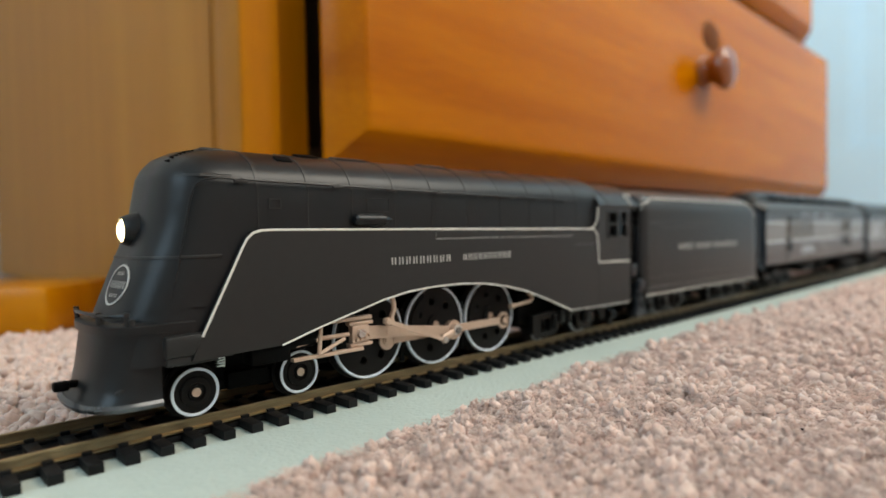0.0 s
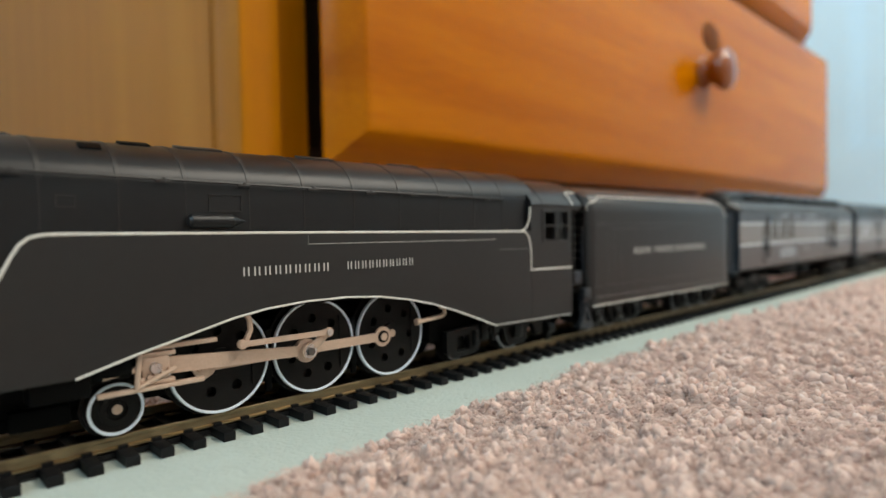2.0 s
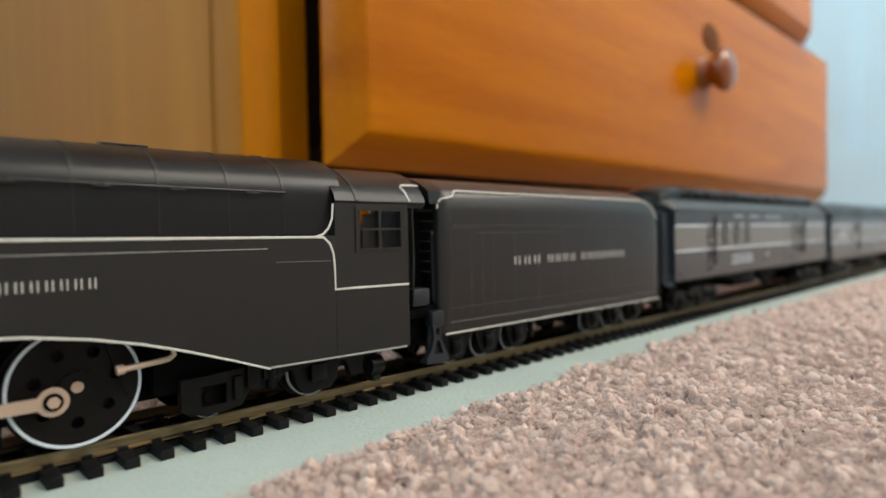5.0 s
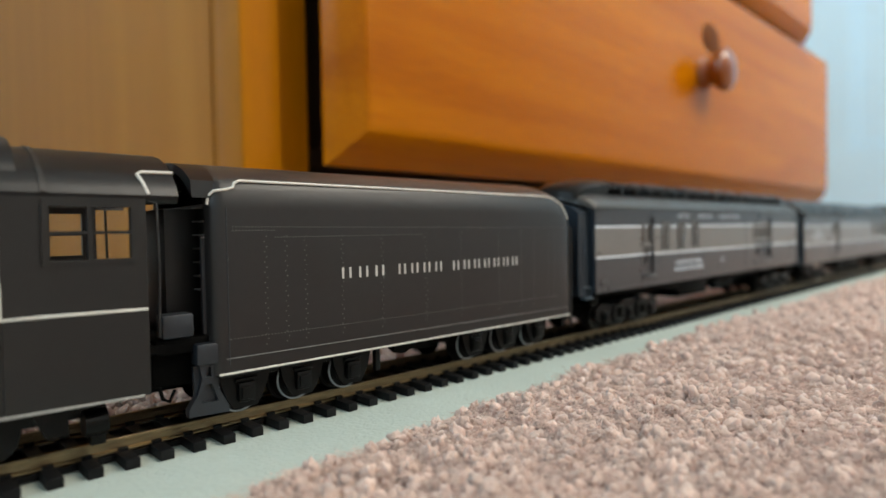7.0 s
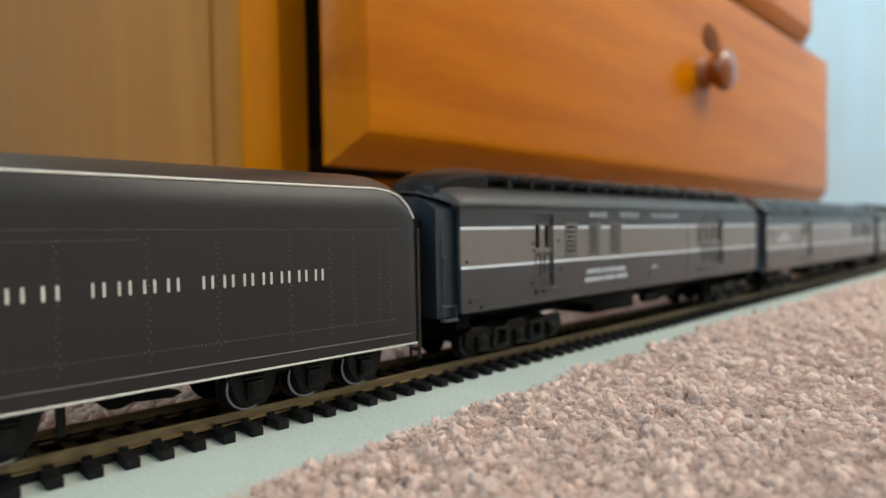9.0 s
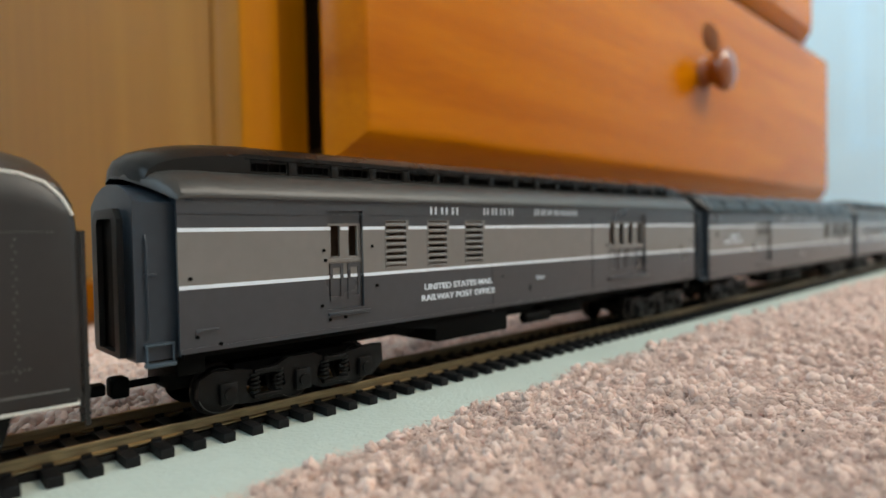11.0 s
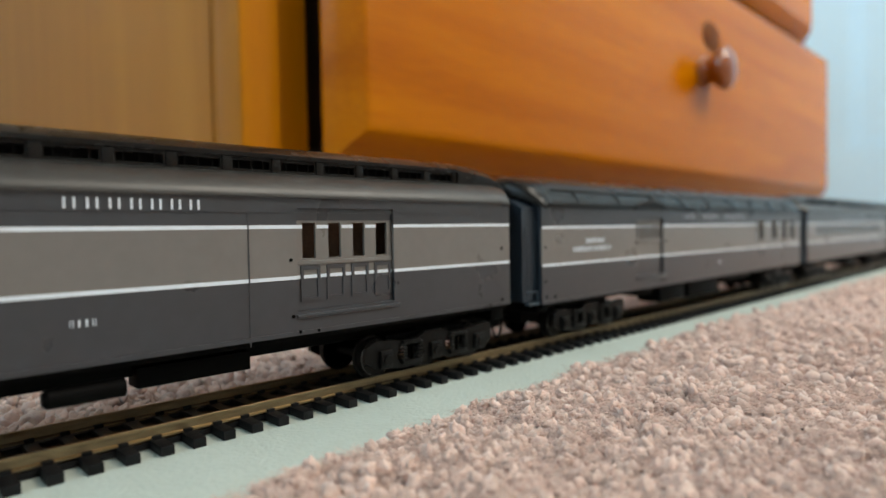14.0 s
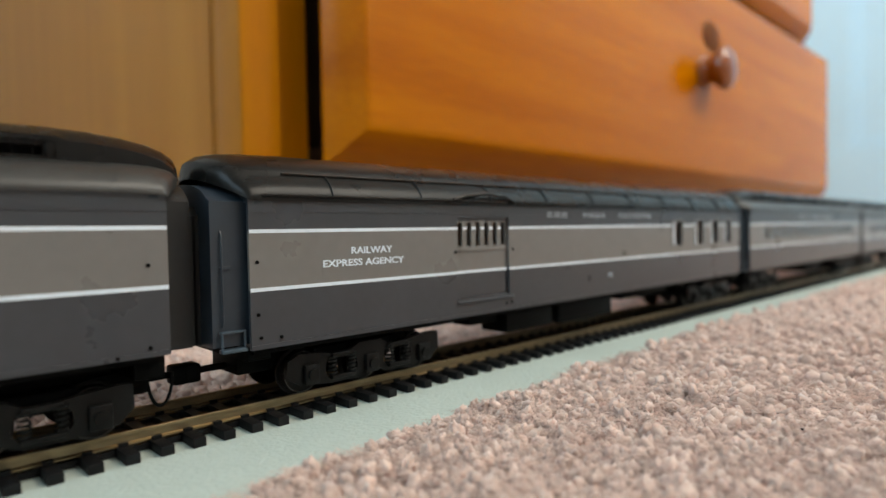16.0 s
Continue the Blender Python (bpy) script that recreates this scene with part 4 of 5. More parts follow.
    for ob, x in zip(lo.small, (51.9, 77.6)):
        for s in (-1, 1):
            sub(ob, "hub_ring", grid_skin([[(rr * math.cos(2 * math.pi * i / 32), s * yy, rr * math.sin(2 * math.pi * i / 32)) for i in range(32)]
                                           for rr, yy in ((3.3, 10.3), (3.3, 10.75), (2.9, 10.95), (2.1, 10.95), (1.9, 10.5))], closed=True), WHEELFACE, (0, 0, 0))
            sub(ob, "axle_cap", rod((0, s * 10.8, 0), (0, s * 11.15, 0), 1.0, 12), ROD, (0, 0, 0), "bright axle cap")
    lo.driving = [wheelset(lo, x, R_DRIVER, 10.6, "driving_wheelset", rim=0.62, holes=7) for x in (DRIVE_X - 24.53, DRIVE_X, DRIVE_X + 24.53)]
    for x, r in ((173.6, 4.8), (199.4, 6.6)):
        wheelset(lo, x, r, 11.0, "trailing_wheelset", rim=0.45, rim_mat=DULLRIM)
    for k, ob in enumerate(lo.driving):
        for s in (-1, 1):
            b = rod((CRANK, s * 10.6, 0), (CRANK, s * (14.6 if k == 1 else 13.5), 0), 1.15, 6)
            sub(ob, "crank_pin", b, CHROME if k == 1 else ROD, (0, 0, 0))
            sub(ob, "bushing", rod((CRANK, s * 12.9, 0), (CRANK, s * 13.25, 0), 1.65, 18), CHASSIS if k == 2 else ROD, (0, 0, 0))
            sub(ob, "axle_end", rod((0, s * 10.7, 0), (0, s * 11.1, 0), 1.1, 16), ROD, (0, 0, 0), "pale axle end")
        for s in (-1, 1):
            cw = bmesh.new()
            add_plate(cw, [(-9.9 * math.cos(a), 9.9 * math.sin(a)) for a in (0.75, 0.4, 0, -0.4, -0.75)], s * 10.3, s * 10.75)
            sub(ob, "counterweight", cw, WHEELFACE, (0, 0, 0))
    for s in (-1, 1):
        b = bmesh.new()
        add_tube(b, [(CRANK, s * 15.4, 0), (CRANK - 2.5, s * 15.7, -2.0), (-0.3, s * 15.8, -4.0)], 1.15, 10, 0.45)
        add_rod(b, (CRANK, s * 14.4, 0), (CRANK, s * 15.8, 0), 2.0, 20)
        sub(lo.driving[1], "return_crank", b, ROD, (0, 0, 0), "pale metal return crank")
        sub(lo.driving[1], "crank_washer", rod((CRANK, s * 15.7, 0), (CRANK, s * 15.95, 0), 1.7, 20), CHROME, (0, 0, 0))
        nut = rod((CRANK, s * 15.9, 0), (CRANK, s * 16.5, 0), 1.05, 6)
        sub(lo.driving[1], "crank_nut", nut, STEELRIM, (0, 0, 0), "bright hexagonal nut")
        tip = rod((-0.3, s * 15.4, -4.0), (-0.3, s * 17.2, -4.0), 0.85, 10)
        add_rod(tip, (-0.3, s * 17.2, -4.0), (-0.3, s * 17.45, -4.0), 0.4, 8)
        sub(lo.driving[1], "link_pin", tip, CHROME, (0, 0, 0), "bright steel pin")

    def bar(l, w0, w1, e0, e1, y, t):
        """A rod from (0,0) to (l,0) with round ends of radii e0, e1."""
        b = add_plate(bmesh.new(), [(e0 * 0.75, -w0), (l - e1 * 0.75, -w1), (l - e1 * 0.75, w1), (e0 * 0.75, w0)], y, y + t)
        add_plate(b, circle(0, 0, e0, 20), y - 0.12, y + t + 0.12)
        add_plate(b, circle(l, 0, e1, 20), y - 0.12, y + t + 0.12)
        return b

    lo.rods = []
    org = Vector((DRIVE_X, 0, RT + R_DRIVER))
    for s in (-1, 1):
        y = 12.2 * s
        b = joined(moved(bar(24.53, 1.15, 1.15, 2.6, 2.6, y, 0.8 * s), (-24.53, 0, 0)), bar(24.53, 1.15, 1.15, 2.6, 2.7, y, 0.8 * s))
        ob = lo.pivot_part("side_rod", moved(b, org), ROD, org, "pale nickel side rod")
        lo.rods.append((ob, s, "side"))
        b = moved(bar(35.6, 1.8, 1.2, 1.6, 2.9, 13.5 * s, 0.9 * s), (0, 0, 0))
        ob = lo.pivot_part("main_rod", moved(b, org), ROD, org, "pale nickel main rod")
        lo.rods.append((ob, s, "main"))
        b = joined(bar(22.4, 0.62, 0.62, 1.1, 1.2, 16.2 * s, 0.6 * s), rod((0, 15.4 * s, 0), (0, 17.2 * s, 0), 0.9, 12))
        ob = lo.pivot_part("eccentric_rod", moved(b, org), ROD, org, "thin pale eccentric rod")
        lo.rods.append((ob, s, "ecc"))
        b = joined(box(-3.2, 4.2, min(13.2 * s, 15.4 * s), max(13.2 * s, 15.4 * s), 2.1, 3.1, 0.2), box(-2.4, 3.0, min(13.4 * s, 15.3 * s), max(13.4 * s, 15.3 * s), -2.4, 2.2, 0.4), box(-3.0, 4.0, min(13.2 * s, 15.4 * s), max(13.2 * s, 15.4 * s), -3.4, -2.5, 0.2), rod((-13, 14.3 * s, 0), (-3, 14.3 * s, 0), 0.6, 10))
        for q in range(5):
            add_rod(b, (-2.6 + 1.3 * q, 15.5 * s, -1.9 + 0.3 * q), (-2.6 + 1.3 * q, 16.2 * s, -1.9 + 0.3 * q), 0.42, 8)
        ob = lo.pivot_part("crosshead", moved(b, org), ROD, org, "pale metal crosshead")
        sub(ob, "crosshead_pin", rod((0, 15.3 * s, 0), (0, 16.4 * s, 0), 1.1, 12), CHROME, (0, 0, 0), "bright steel pin")
        lo.rods.append((ob, s, "cross"))
    vehicles.append(lo)
    return lo


# --- trucks under tender and cars ---
def truck_frame(th, x0, x1, axles, y=14.2, r=R_SMALL, top=15.6, name="truck", low=6.4):
    """A side frame with pedestals, springs and bolster for three axles; then the wheelsets."""
    zc = RT + r
    a0, a2 = axles[0], axles[-1]
    out = [(a0 - 6.6, 9.6), (a0 - 6.2, top - 2.0), (a0 - 3.2, top - 0.5), (a0 + 3.4, top - 1.0)]
    for a, b in zip(axles, axles[1:]):
        m = (a + b) / 2
        out += [(m - 2.6, top - 1.7), (m + 2.2, top - 1.5)]
        if b != a2:
            out += [(b - 3.6, top), (b + 3.6, top)]
    out += [(a2 - 3.4, top - 1.0), (a2 + 3.2, top - 0.3), (a2 + 6.0, top - 0.5), (a2 + 6.2, 10.4), (a2 + 3.4, low + 1.2)]
    for a, b in reversed(list(zip(axles, axles[1:]))):
        m = (a + b) / 2
        out += [(m + 3.4, low + 0.2), (m - 3.4, low + 0.2)]
        if a != a0:
            out += [(a + 3.0, low + 1.4), (a - 3.0, low + 1.4)]
    out += [(a0 - 3.0, low + 1.2)]
    holes = []
    for a, b in zip(axles, axles[1:]):
        m = (a + b) / 2
        holes.append([(m - 4.9, low + 3.2), (m - 3.8, low + 1.7), (m + 3.8, low + 1.7), (m + 4.9, low + 3.2), (m + 4.6, 12.0), (m + 2.6, 12.9), (m - 2.6, 12.7), (m - 4.6, 12.0)])
    for s in (-1, 1):
        fr = th.part(name + "_frame", plate(out, s * (y - 1.4), s * y, holes), TRUCK, "black cast truck side frame", smooth=False)
        for a in axles:
            b = box(a - 2.1, a + 2.1, min(s * y, s * (y + 1.2)), max(s * y, s * (y + 1.2)), zc - 2.4, zc + 2.6, 0.5)
            add_rod(b, (a, s * (y + 1.1), zc), (a, s * (y + 1.8), zc), 1.4, 12)
            sub(fr, "journal_box", b, TRUCK, th.org)
        for a, b in zip(axles, axles[1:]):
            m = (a + b) / 2
            sp = bmesh.new()
            for d in (-2.9, 2.9):
                coil = [(m + d + 1.05 * math.cos(k * 0.8), s * (y + 0.1) + 1.05 * math.sin(k * 0.8), low + 2.0 + 0.128 * k) for k in range(40)]
                sub(fr, "coil_spring", tube(coil, 0.3, 5), TRUCK, th.org)
            add_box(sp, m - 3.6, m + 3.6, min(s * (y - 0.3), s * (y + 1.2)), max(s * (y - 0.3), s * (y + 1.2)), max(7.6, low), max(8.6, low + 0.8), 0.2)
            add_box(sp, m - 3.2, m + 3.2, min(s * (y - 0.3), s * (y + 0.9)), max(s * (y - 0.3), s * (y + 0.9)), 13.0, 14.2, 0.2)
            sub(fr, "spring_plank", sp, TRUCK, th.org)
    th.part(name + "_bolster", joined(box(axles[0] + 3, axles[-1] - 3, -11, 11, 11.5, 15.5, 0.4)), CHASSIS)
    for a in axles:
        wheelset(th, a, r, 10.4, "wheelset", rim=0.35, rim_mat=STEELRIM)


def tender_truck(te, axles):
    """Three tapered pedestals hung from a top bar, each with a square journal box, and the pale-rimmed wheels behind."""
    for s in (-1, 1):
        fr = te.part("truck_frame", box(axles[0] - 6.4, axles[-1] + 6.4, min(s * 12.2, s * 14.0), max(s * 12.2, s * 14.0), 13.0, 15.2, 0.3), TRUCK, "black cast truck side frame")
        for a in axles:
            ped = plate([(a - 6.0, 14.2), (a - 5.2, 11.0), (a - 3.9, 8.2), (a - 2.6, 6.5), (a + 2.6, 6.5), (a + 3.9, 8.2), (a + 5.2, 11.0), (a + 6.0, 14.2)], s * 13.4, s * 14.6)
            sub(fr, "pedestal", ped, TRUCK, te.org)
            jb = box(a - 2.1, a + 2.1, min(s * 14.5, s * 15.8), max(s * 14.5, s * 15.8), 7.9, 12.3, 0.5)
            add_box(jb, a - 1.5, a + 1.5, min(s * 15.7, s * 16.2), max(s * 15.7, s * 16.2), 8.5, 11.4, 0.3)
            add_box(jb, a - 2.6, a + 2.6, min(s * 14.5, s * 15.4), max(s * 14.5, s * 15.4), 12.5, 13.2, 0.2)
            sub(fr, "journal_box", jb, TRUCK, te.org)
    te.part("truck_bolster", box(axles[0] + 3, axles[-1] - 3, -11, 11, 11.5, 15.0, 0.4), CHASSIS)
    for a in axles:
        wheelset(te, a, R_SMALL, 11.4, "wheelset", rim=0.6, rim_mat=DULLRIM)


# --- tender ---
def build_tender():
    te = Thing("tender", (305, 0, RT), "black model tender with ivory edge lines", "tender")
    P = te.part
    half = [(17.8, 15.2), (17.8, 50.5), (17.5, 52.6), (16.9, 54.6), (16.2, 56.6), (14.8, 57.6), (12, 59.2), (8, 60.6), (4, 61.3), (0, 61.5)]
    prof = [(-y, z) for y, z in half] + [(y, z) for y, z in half[-2::-1]]
    rows = []
    for x, d in ((239.2, 3.4), (239.4, 2.2), (240.0, 1.1), (241.0, 0.35), (242.4, 0.0)):
        rows.append([(x, math.copysign(max(abs(y) - d, 0), y), z - 0.4 * d * (z > 52)) for y, z in prof])
    for x, k in ((358, 0.0), (361.5, 0.35), (364.5, 1.2), (367, 2.7), (368.8, 4.8), (369.8, 7.2), (370.2, 10.0)):
        rows.append([(x, y * (1 - 0.004 * k), z - k * max(0.0, (z - 38) / 23.5)) for y, z in prof])
    bm = grid_skin(rows)
    bm.verts.ensure_lookup_table()
    n = len(prof)
    bm.faces.new([bm.verts[(len(rows) - 1) * n + i] for i in range(n)])
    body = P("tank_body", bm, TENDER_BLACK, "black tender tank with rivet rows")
    # upward faces get the colour that carries the painted sheen
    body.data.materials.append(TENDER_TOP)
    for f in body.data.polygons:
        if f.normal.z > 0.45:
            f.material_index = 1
    P("tank_floor", box(240.5, 369.5, -17.6, 17.6, 14.6, 15.6, 0.2), BLACK)
    # coal bunker front, open to the cab
    P("bunker_front", prism([(-17.4, 15.2), (17.4, 15.2), (17.4, 52), (15, 57), (-15, 57), (-17.4, 52)], 246, 247), CHASSIS)
    for s in (-1, 1):
        P("bunker_wing", plate([(238.5, 24), (246, 24), (246, 50), (242, 50), (242, 47.5), (240.3, 47.5), (240.3, 44.6), (238.5, 44.6)], s * 13.6, s * 14.4), DECK_BLUE)
        P("wing_edge", tube([(x, s * 14.45, z) for x, z in ((242.2, 50.2), (242.1, 47.6), (240.4, 47.5), (240.2, 44.7), (238.4, 44.6))], 0.18, 6), RIVET)
    P("bunker_hood", prism([(-16.4, 53.0)] + [(y * 0.97, z) for y, z in prof if z > 55] + [(16.4, 53.0)] + [(y * 0.86, z - 1.6) for y, z in reversed(prof) if z > 55], 236.0, 242.0), SHELL)
    for s in (-1, 1):
        P("edge_trim", tube([(239.3, s * 15.9, 51.6), (239.5, s * 16.0, 53.4), (240.6, s * 16.6, 54.5), (243.0, s * 17.0, 54.8), (244.6, s * 16.9, 55.3), (245.1, s * 16.6, 56.3), (246.4, s * 16.3, 56.9), (300, s * 16.3, 56.75), (357, s * 16.3, 56.6), (362, s * 16.3, 56.0), (365.5, s * 16.5, 54.6), (368, s * 16.9, 52.0), (369.6, s * 17.2, 48.8)], 0.32, 8), TRIM, "ivory edge line")
        P("edge_trim", side_stripe([(240.2, 15.3), (369.6, 14.6)], s * 17.9, 0.25), TRIM, "ivory edge line")
        P("lower_seam", side_stripe([(242, 18.5), (368, 17.4)], s * 17.82, 0.12), RIVET)
        # bluish upright line painted as the highlight of the tank's front corner
        P("corner_highlight", side_stripe([(242.6, 17), (242.6, 51)], s * 17.82, 0.16), DECK_BLUE)
    riv = bmesh.new()
    def dots(pts):
        for x, z in pts:
            add_box(riv, x - 0.11, x + 0.11, -17.9, -17.7, z - 0.11, z + 0.11)
    dots([(244 + 0.75 * k, 46.8 - 0.006 * k) for k in range(164)])
    dots([(244 + 0.75 * k, 46.0) for k in range(14)])
    dots([(254 + 0.75 * k, 44.4) for k in range(60)])
    dots([(243 + 0.8 * k, 22.6 - 0.004 * k) for k in range(150)])
    for x in (251.5, 256.6, 261.7, 272.0, 284.5, 300, 314, 331, 342, 349, 357, 360.5):
        dots([(x + (0.25 if k % 2 else -0.25), 20.5 + 1.15 * k) for k in range(22)])
    tagged(P("rivets", riv, RIVET, "rows of tiny rivet heads"), kind="stuff")
    for a, b, k in ((271.3, 286.9, 3), (289.6, 307.6, 4), (310.2, 341.6, 7)):
        P("lettering", letter_bars([1] * k, 2.7, a, b, -17.84, 33.85), LETTER, "ivory lettering")
    # front steps, deck and couplings
    for s in (-1, 1):
        step = plate([(236.6, 18), (237.2, 14.8), (236.2, 11.5), (234.3, 8.8), (234.3, 7.2), (242.9, 6.8), (242.9, 8.2), (241.4, 11), (240.0, 14), (239.9, 18)], s * 14.2, s * 16.2,
                     [[(237.9, 15.2), (239.2, 15.0), (239.1, 17), (238.0, 17.1)], [(238.0, 13.6), (239.2, 13.5), (240.0, 11.4), (240.6, 9.6), (236.9, 9.8), (237.4, 11.6)]])
        P("front_step", joined(step, box(235.8, 241.2, min(s * 14.3, s * 15.2), max(s * 14.3, s * 15.2), 8.0, 17.5), box(235.9, 241.0, min(s * 13.2, s * 17.0), max(s * 13.2, s * 17.0), 17.7, 22.3, 0.6), box(234.8, 242.6, min(s * 12.4, s * 15.8), max(s * 12.4, s * 15.8), 7.2, 8.2, 0.3)), DECK_BLUE, "black cast footstep coloured by blue light")
        P("deck_box", box(229.5, 236.0, min(s * 12.0, s * 16.0), max(s * 12.0, s * 16.0), 24, 29, 0.6), DECK_BLUE)
        P("ladder_rail", tube([(240.2, s * 16.0, 27), (240.2, s * 16.2, 40), (240.2, s * 16.0, 50)], 0.3, 6), BLACK)
        P("rear_ladder", joined(*[box(370.4, 371.6, min(s * 13.6, s * 17.2), max(s * 13.6, s * 17.2), 12 + 4.4 * k, 12.7 + 4.4 * k) for k in range(3)], box(370.6, 371.4, s * 17.2 - 0.3, s * 17.2 + 0.3, 10, 46), box(370.6, 371.4, s * 13.6 - 0.3, s * 13.6 + 0.3, 10, 46)), BLACK)
    for k in range(7):
        P("bunker_slat", box(239.4, 241.3, -13.2, -7.5, 33 + 3.0 * k, 33.35 + 3.0 * k), RIVET)
    # dark block added to keep the gap behind the cab dark
    P("gap_block", joined(box(241.2, 245, -15.5, 15.5, 20, 52, 0.3), box(233.5, 241, -7.0, 12.6, 20, 51, 0.3)), DIAPHRAGM, "dark block closing the gap between cab and tender")
    P("front_deck", box(228.5, 242, -15, 15, 20.6, 23.8, 0.3), CHASSIS)
    P("drawbar", box(222, 242, -2, 2, 10.5, 12.0), CHASSIS)
    P("drawbar_housing", box(228.6, 242, -12, 12, 13.4, 20.4, 0.4), CHASSIS)
    P("coupling_pipe", tube([(229.5, -13, 14), (230.2, -13.2, 11.4), (231.5, -13, 10.6), (233, -12, 12.6)], 0.4, 6), CHASSIS)
    P("underframe", box(244, 366, -9, 9, 13.2, 15.0, 0.4), CHASSIS)
    P("hanger", box(284.6, 286.2, -14.0, -12.4, 8.2, 15, 0.3), TRUCK)
    P("water_scoop", plate([(292, 12.6), (293.5, 11.2), (296, 11.0), (298, 11.8), (306, 11.2), (308, 12.0), (304, 13.4), (292.5, 13.6)], -12.5, -10), CHASSIS)
    tender_truck(te, (247.5, 262.0, 276.5))
    tender_truck(te, (323.0, 338.5, 354.0))
    P("rear_coupler", joined(box(370, 376, -1.2, 1.2, 11.6, 13.4, 0.3), box(374, 378, -2.4, 1.0, 11.4, 13.8, 0.4)), CHASSIS)
    vehicles.append(te)
    return te


# --- passenger and mail cars ---
def car_shell(name, x0, x1, label, openings, stripes=(45.4, 33.4), zb=18.4, group=""):
    """Sides in three painted bands with their white stripes, ends, floor, underframe; openings: x0, x1, z0, z1."""
    ca = Thing(name, ((x0 + x1) / 2, 0, RT), label, "train car", group)
    P = ca.part
    s1, s2 = stripes
    zt = 53.2
    for s in (-1, 1):
        for nm, z0, z1, mat, lb in (("lower_side", zb, s2, CAR_DARK, "dark grey lower side"), ("window_band", s2, s1, CAR_BAND, "warm grey band between white stripes"), ("letter_board", s1, zt, CAR_DARK, "dark grey letter board")):
            cut = [o for o in openings if o[2] < z1 - 0.01 and o[3] > z0 + 0.01]
            # openings that reach past the band become notches in its outline
            lows = sorted(o for o in cut if o[2] <= z0 + 0.01 and o[3] < z1)
            highs = sorted((o for o in cut if o[3] >= z1 - 0.01 and o[2] > z0), reverse=True)
            through_all = sorted(o for o in cut if o[2] <= z0 + 0.01 and o[3] >= z1 - 0.01)
            spans, at = [], x0
            for o in through_all:
                spans.append((at, o[0]))
                at = o[1]
            spans.append((at, x1))
            bm = bmesh.new()
            for a, b in spans:
                ring = [(a, z0)]
                for o in lows:
                    if a < o[0] < b:
                        ring += [(o[0], z0), (o[0], o[3]), (o[1], o[3]), (o[1], z0)]
                ring += [(b, z0), (b, z1)]
                for o in highs:
                    if a < o[0] < b:
                        ring += [(o[1], z1), (o[1], o[2]), (o[0], o[2]), (o[0], z1)]
                ring += [(a, z1)]
                inner = [rect(o[0], o[1], o[2], o[3]) for o in cut if o[2] > z0 + 0.01 and o[3] < z1 - 0.01 and a < o[0] < b]
                add_plate(bm, ring, s * 16.4, s * 17.2, inner)
            P(nm, bm, mat, lb, smooth=False)
        gaps = lambda z: sorted((o[0], o[1]) for o in openings if o[2] < z < o[3])
        for z in stripes:
            at = x0 + 0.05
            for a, b in gaps(z) + [(x1 - 0.05, None)]:
                if a > at:
                    P("white_stripe", box(at, a, min(s * 17.1, s * 17.28), max(s * 17.1, s * 17.28), z - 0.42, z + 0.42), CAR_STRIPE, "white painted stripe")
                at = b
        P("belt_rail", box(x0, x1, min(s * 17.1, s * 17.4), max(s * 17.1, s * 17.4), zt - 4.0, zt - 3.7), CAR_DARK)
        P("sill", box(x0, x1, min(s * 17.1, s * 17.35), max(s * 17.1, s * 17.35), zb, zb + 1.0), CAR_DARK)
    for xe, d in ((x0, 1), (x1, -1)):
        a = xe + d * 0.2
        P("end_wall", joined(box(min(a + d * 1.0, a + d * 3), max(a + d * 1.0, a + d * 3), -16.3, 16.3, zb, 54.5), box(min(a, a + d * 3), max(a, a + d * 3), -17.0, -15.8, zb, 53), box(min(a, a + d * 3), max(a, a + d * 3), 15.8, 17.0, zb, 53), box(min(a, a + d * 3), max(a, a + d * 3), -16, 16, 51.4, 53.4), box(min(a + d * 0.3, a + d * 2), max(a + d * 0.3, a + d * 2), -10.4, -9.2, zb, 52)), CAR_END, "blue-grey vestibule end")
        # vestibule: blue side walls set in a little, and a framed doorway painted dark
        f = a - d * 7.8
        w = 14.6 if d > 0 else 9.0
        # rear vestibules take a darker colour: shade between cars put into it
        ves = P("vestibule", prism([(-w, 19.6), (-w, 51.6), (-w * 0.7, 54.2), (-w * 0.35, 55.6), (0, 56.0), (w * 0.35, 55.6), (w * 0.7, 54.2), (w, 51.6), (w, 19.6)], min(f, a + d), max(f, a + d)), CAR_END if d > 0 else DIAPHRAGM, "recessed vestibule with a doorway painted dark")
        frame_bm = plate([(-8.6, 19.8), (8.6, 19.8), (8.6, 48.4), (6.4, 50.6), (-6.4, 50.6), (-8.6, 48.4)], 0, 1.3, [[(-5.6, 20.8), (5.6, 20.8), (5.6, 47.6), (4.6, 48.6), (-4.6, 48.6), (-5.6, 47.6)]])
        for v in frame_bm.verts:
            v.co = Vector((f - d * v.co.y, v.co.x, v.co.z))
        sub(ves, "diaphragm", frame_bm, DIAPHRAGM, ca.org, "dark bellows frame round the door")
        # doorway shade as a dark plate on the end
        sub(ves, "dark_doorway", box(min(f - d * 0.12, f + d * 0.3), max(f - d * 0.12, f + d * 0.3), -5.5, 5.5, 20.9, 48.5), CHASSIS, ca.org)
        for s in (-1, 1) if d > 0 else ():
            sub(ves, "grab_rail", tube([(a - d * 5.6, s * 14.6, 24), (a - d * 5.6, s * 15.2, 25), (a - d * 5.6, s * 15.2, 44), (a - d * 5.6, s * 14.6, 45)], 0.22, 6), CAR_END, ca.org)
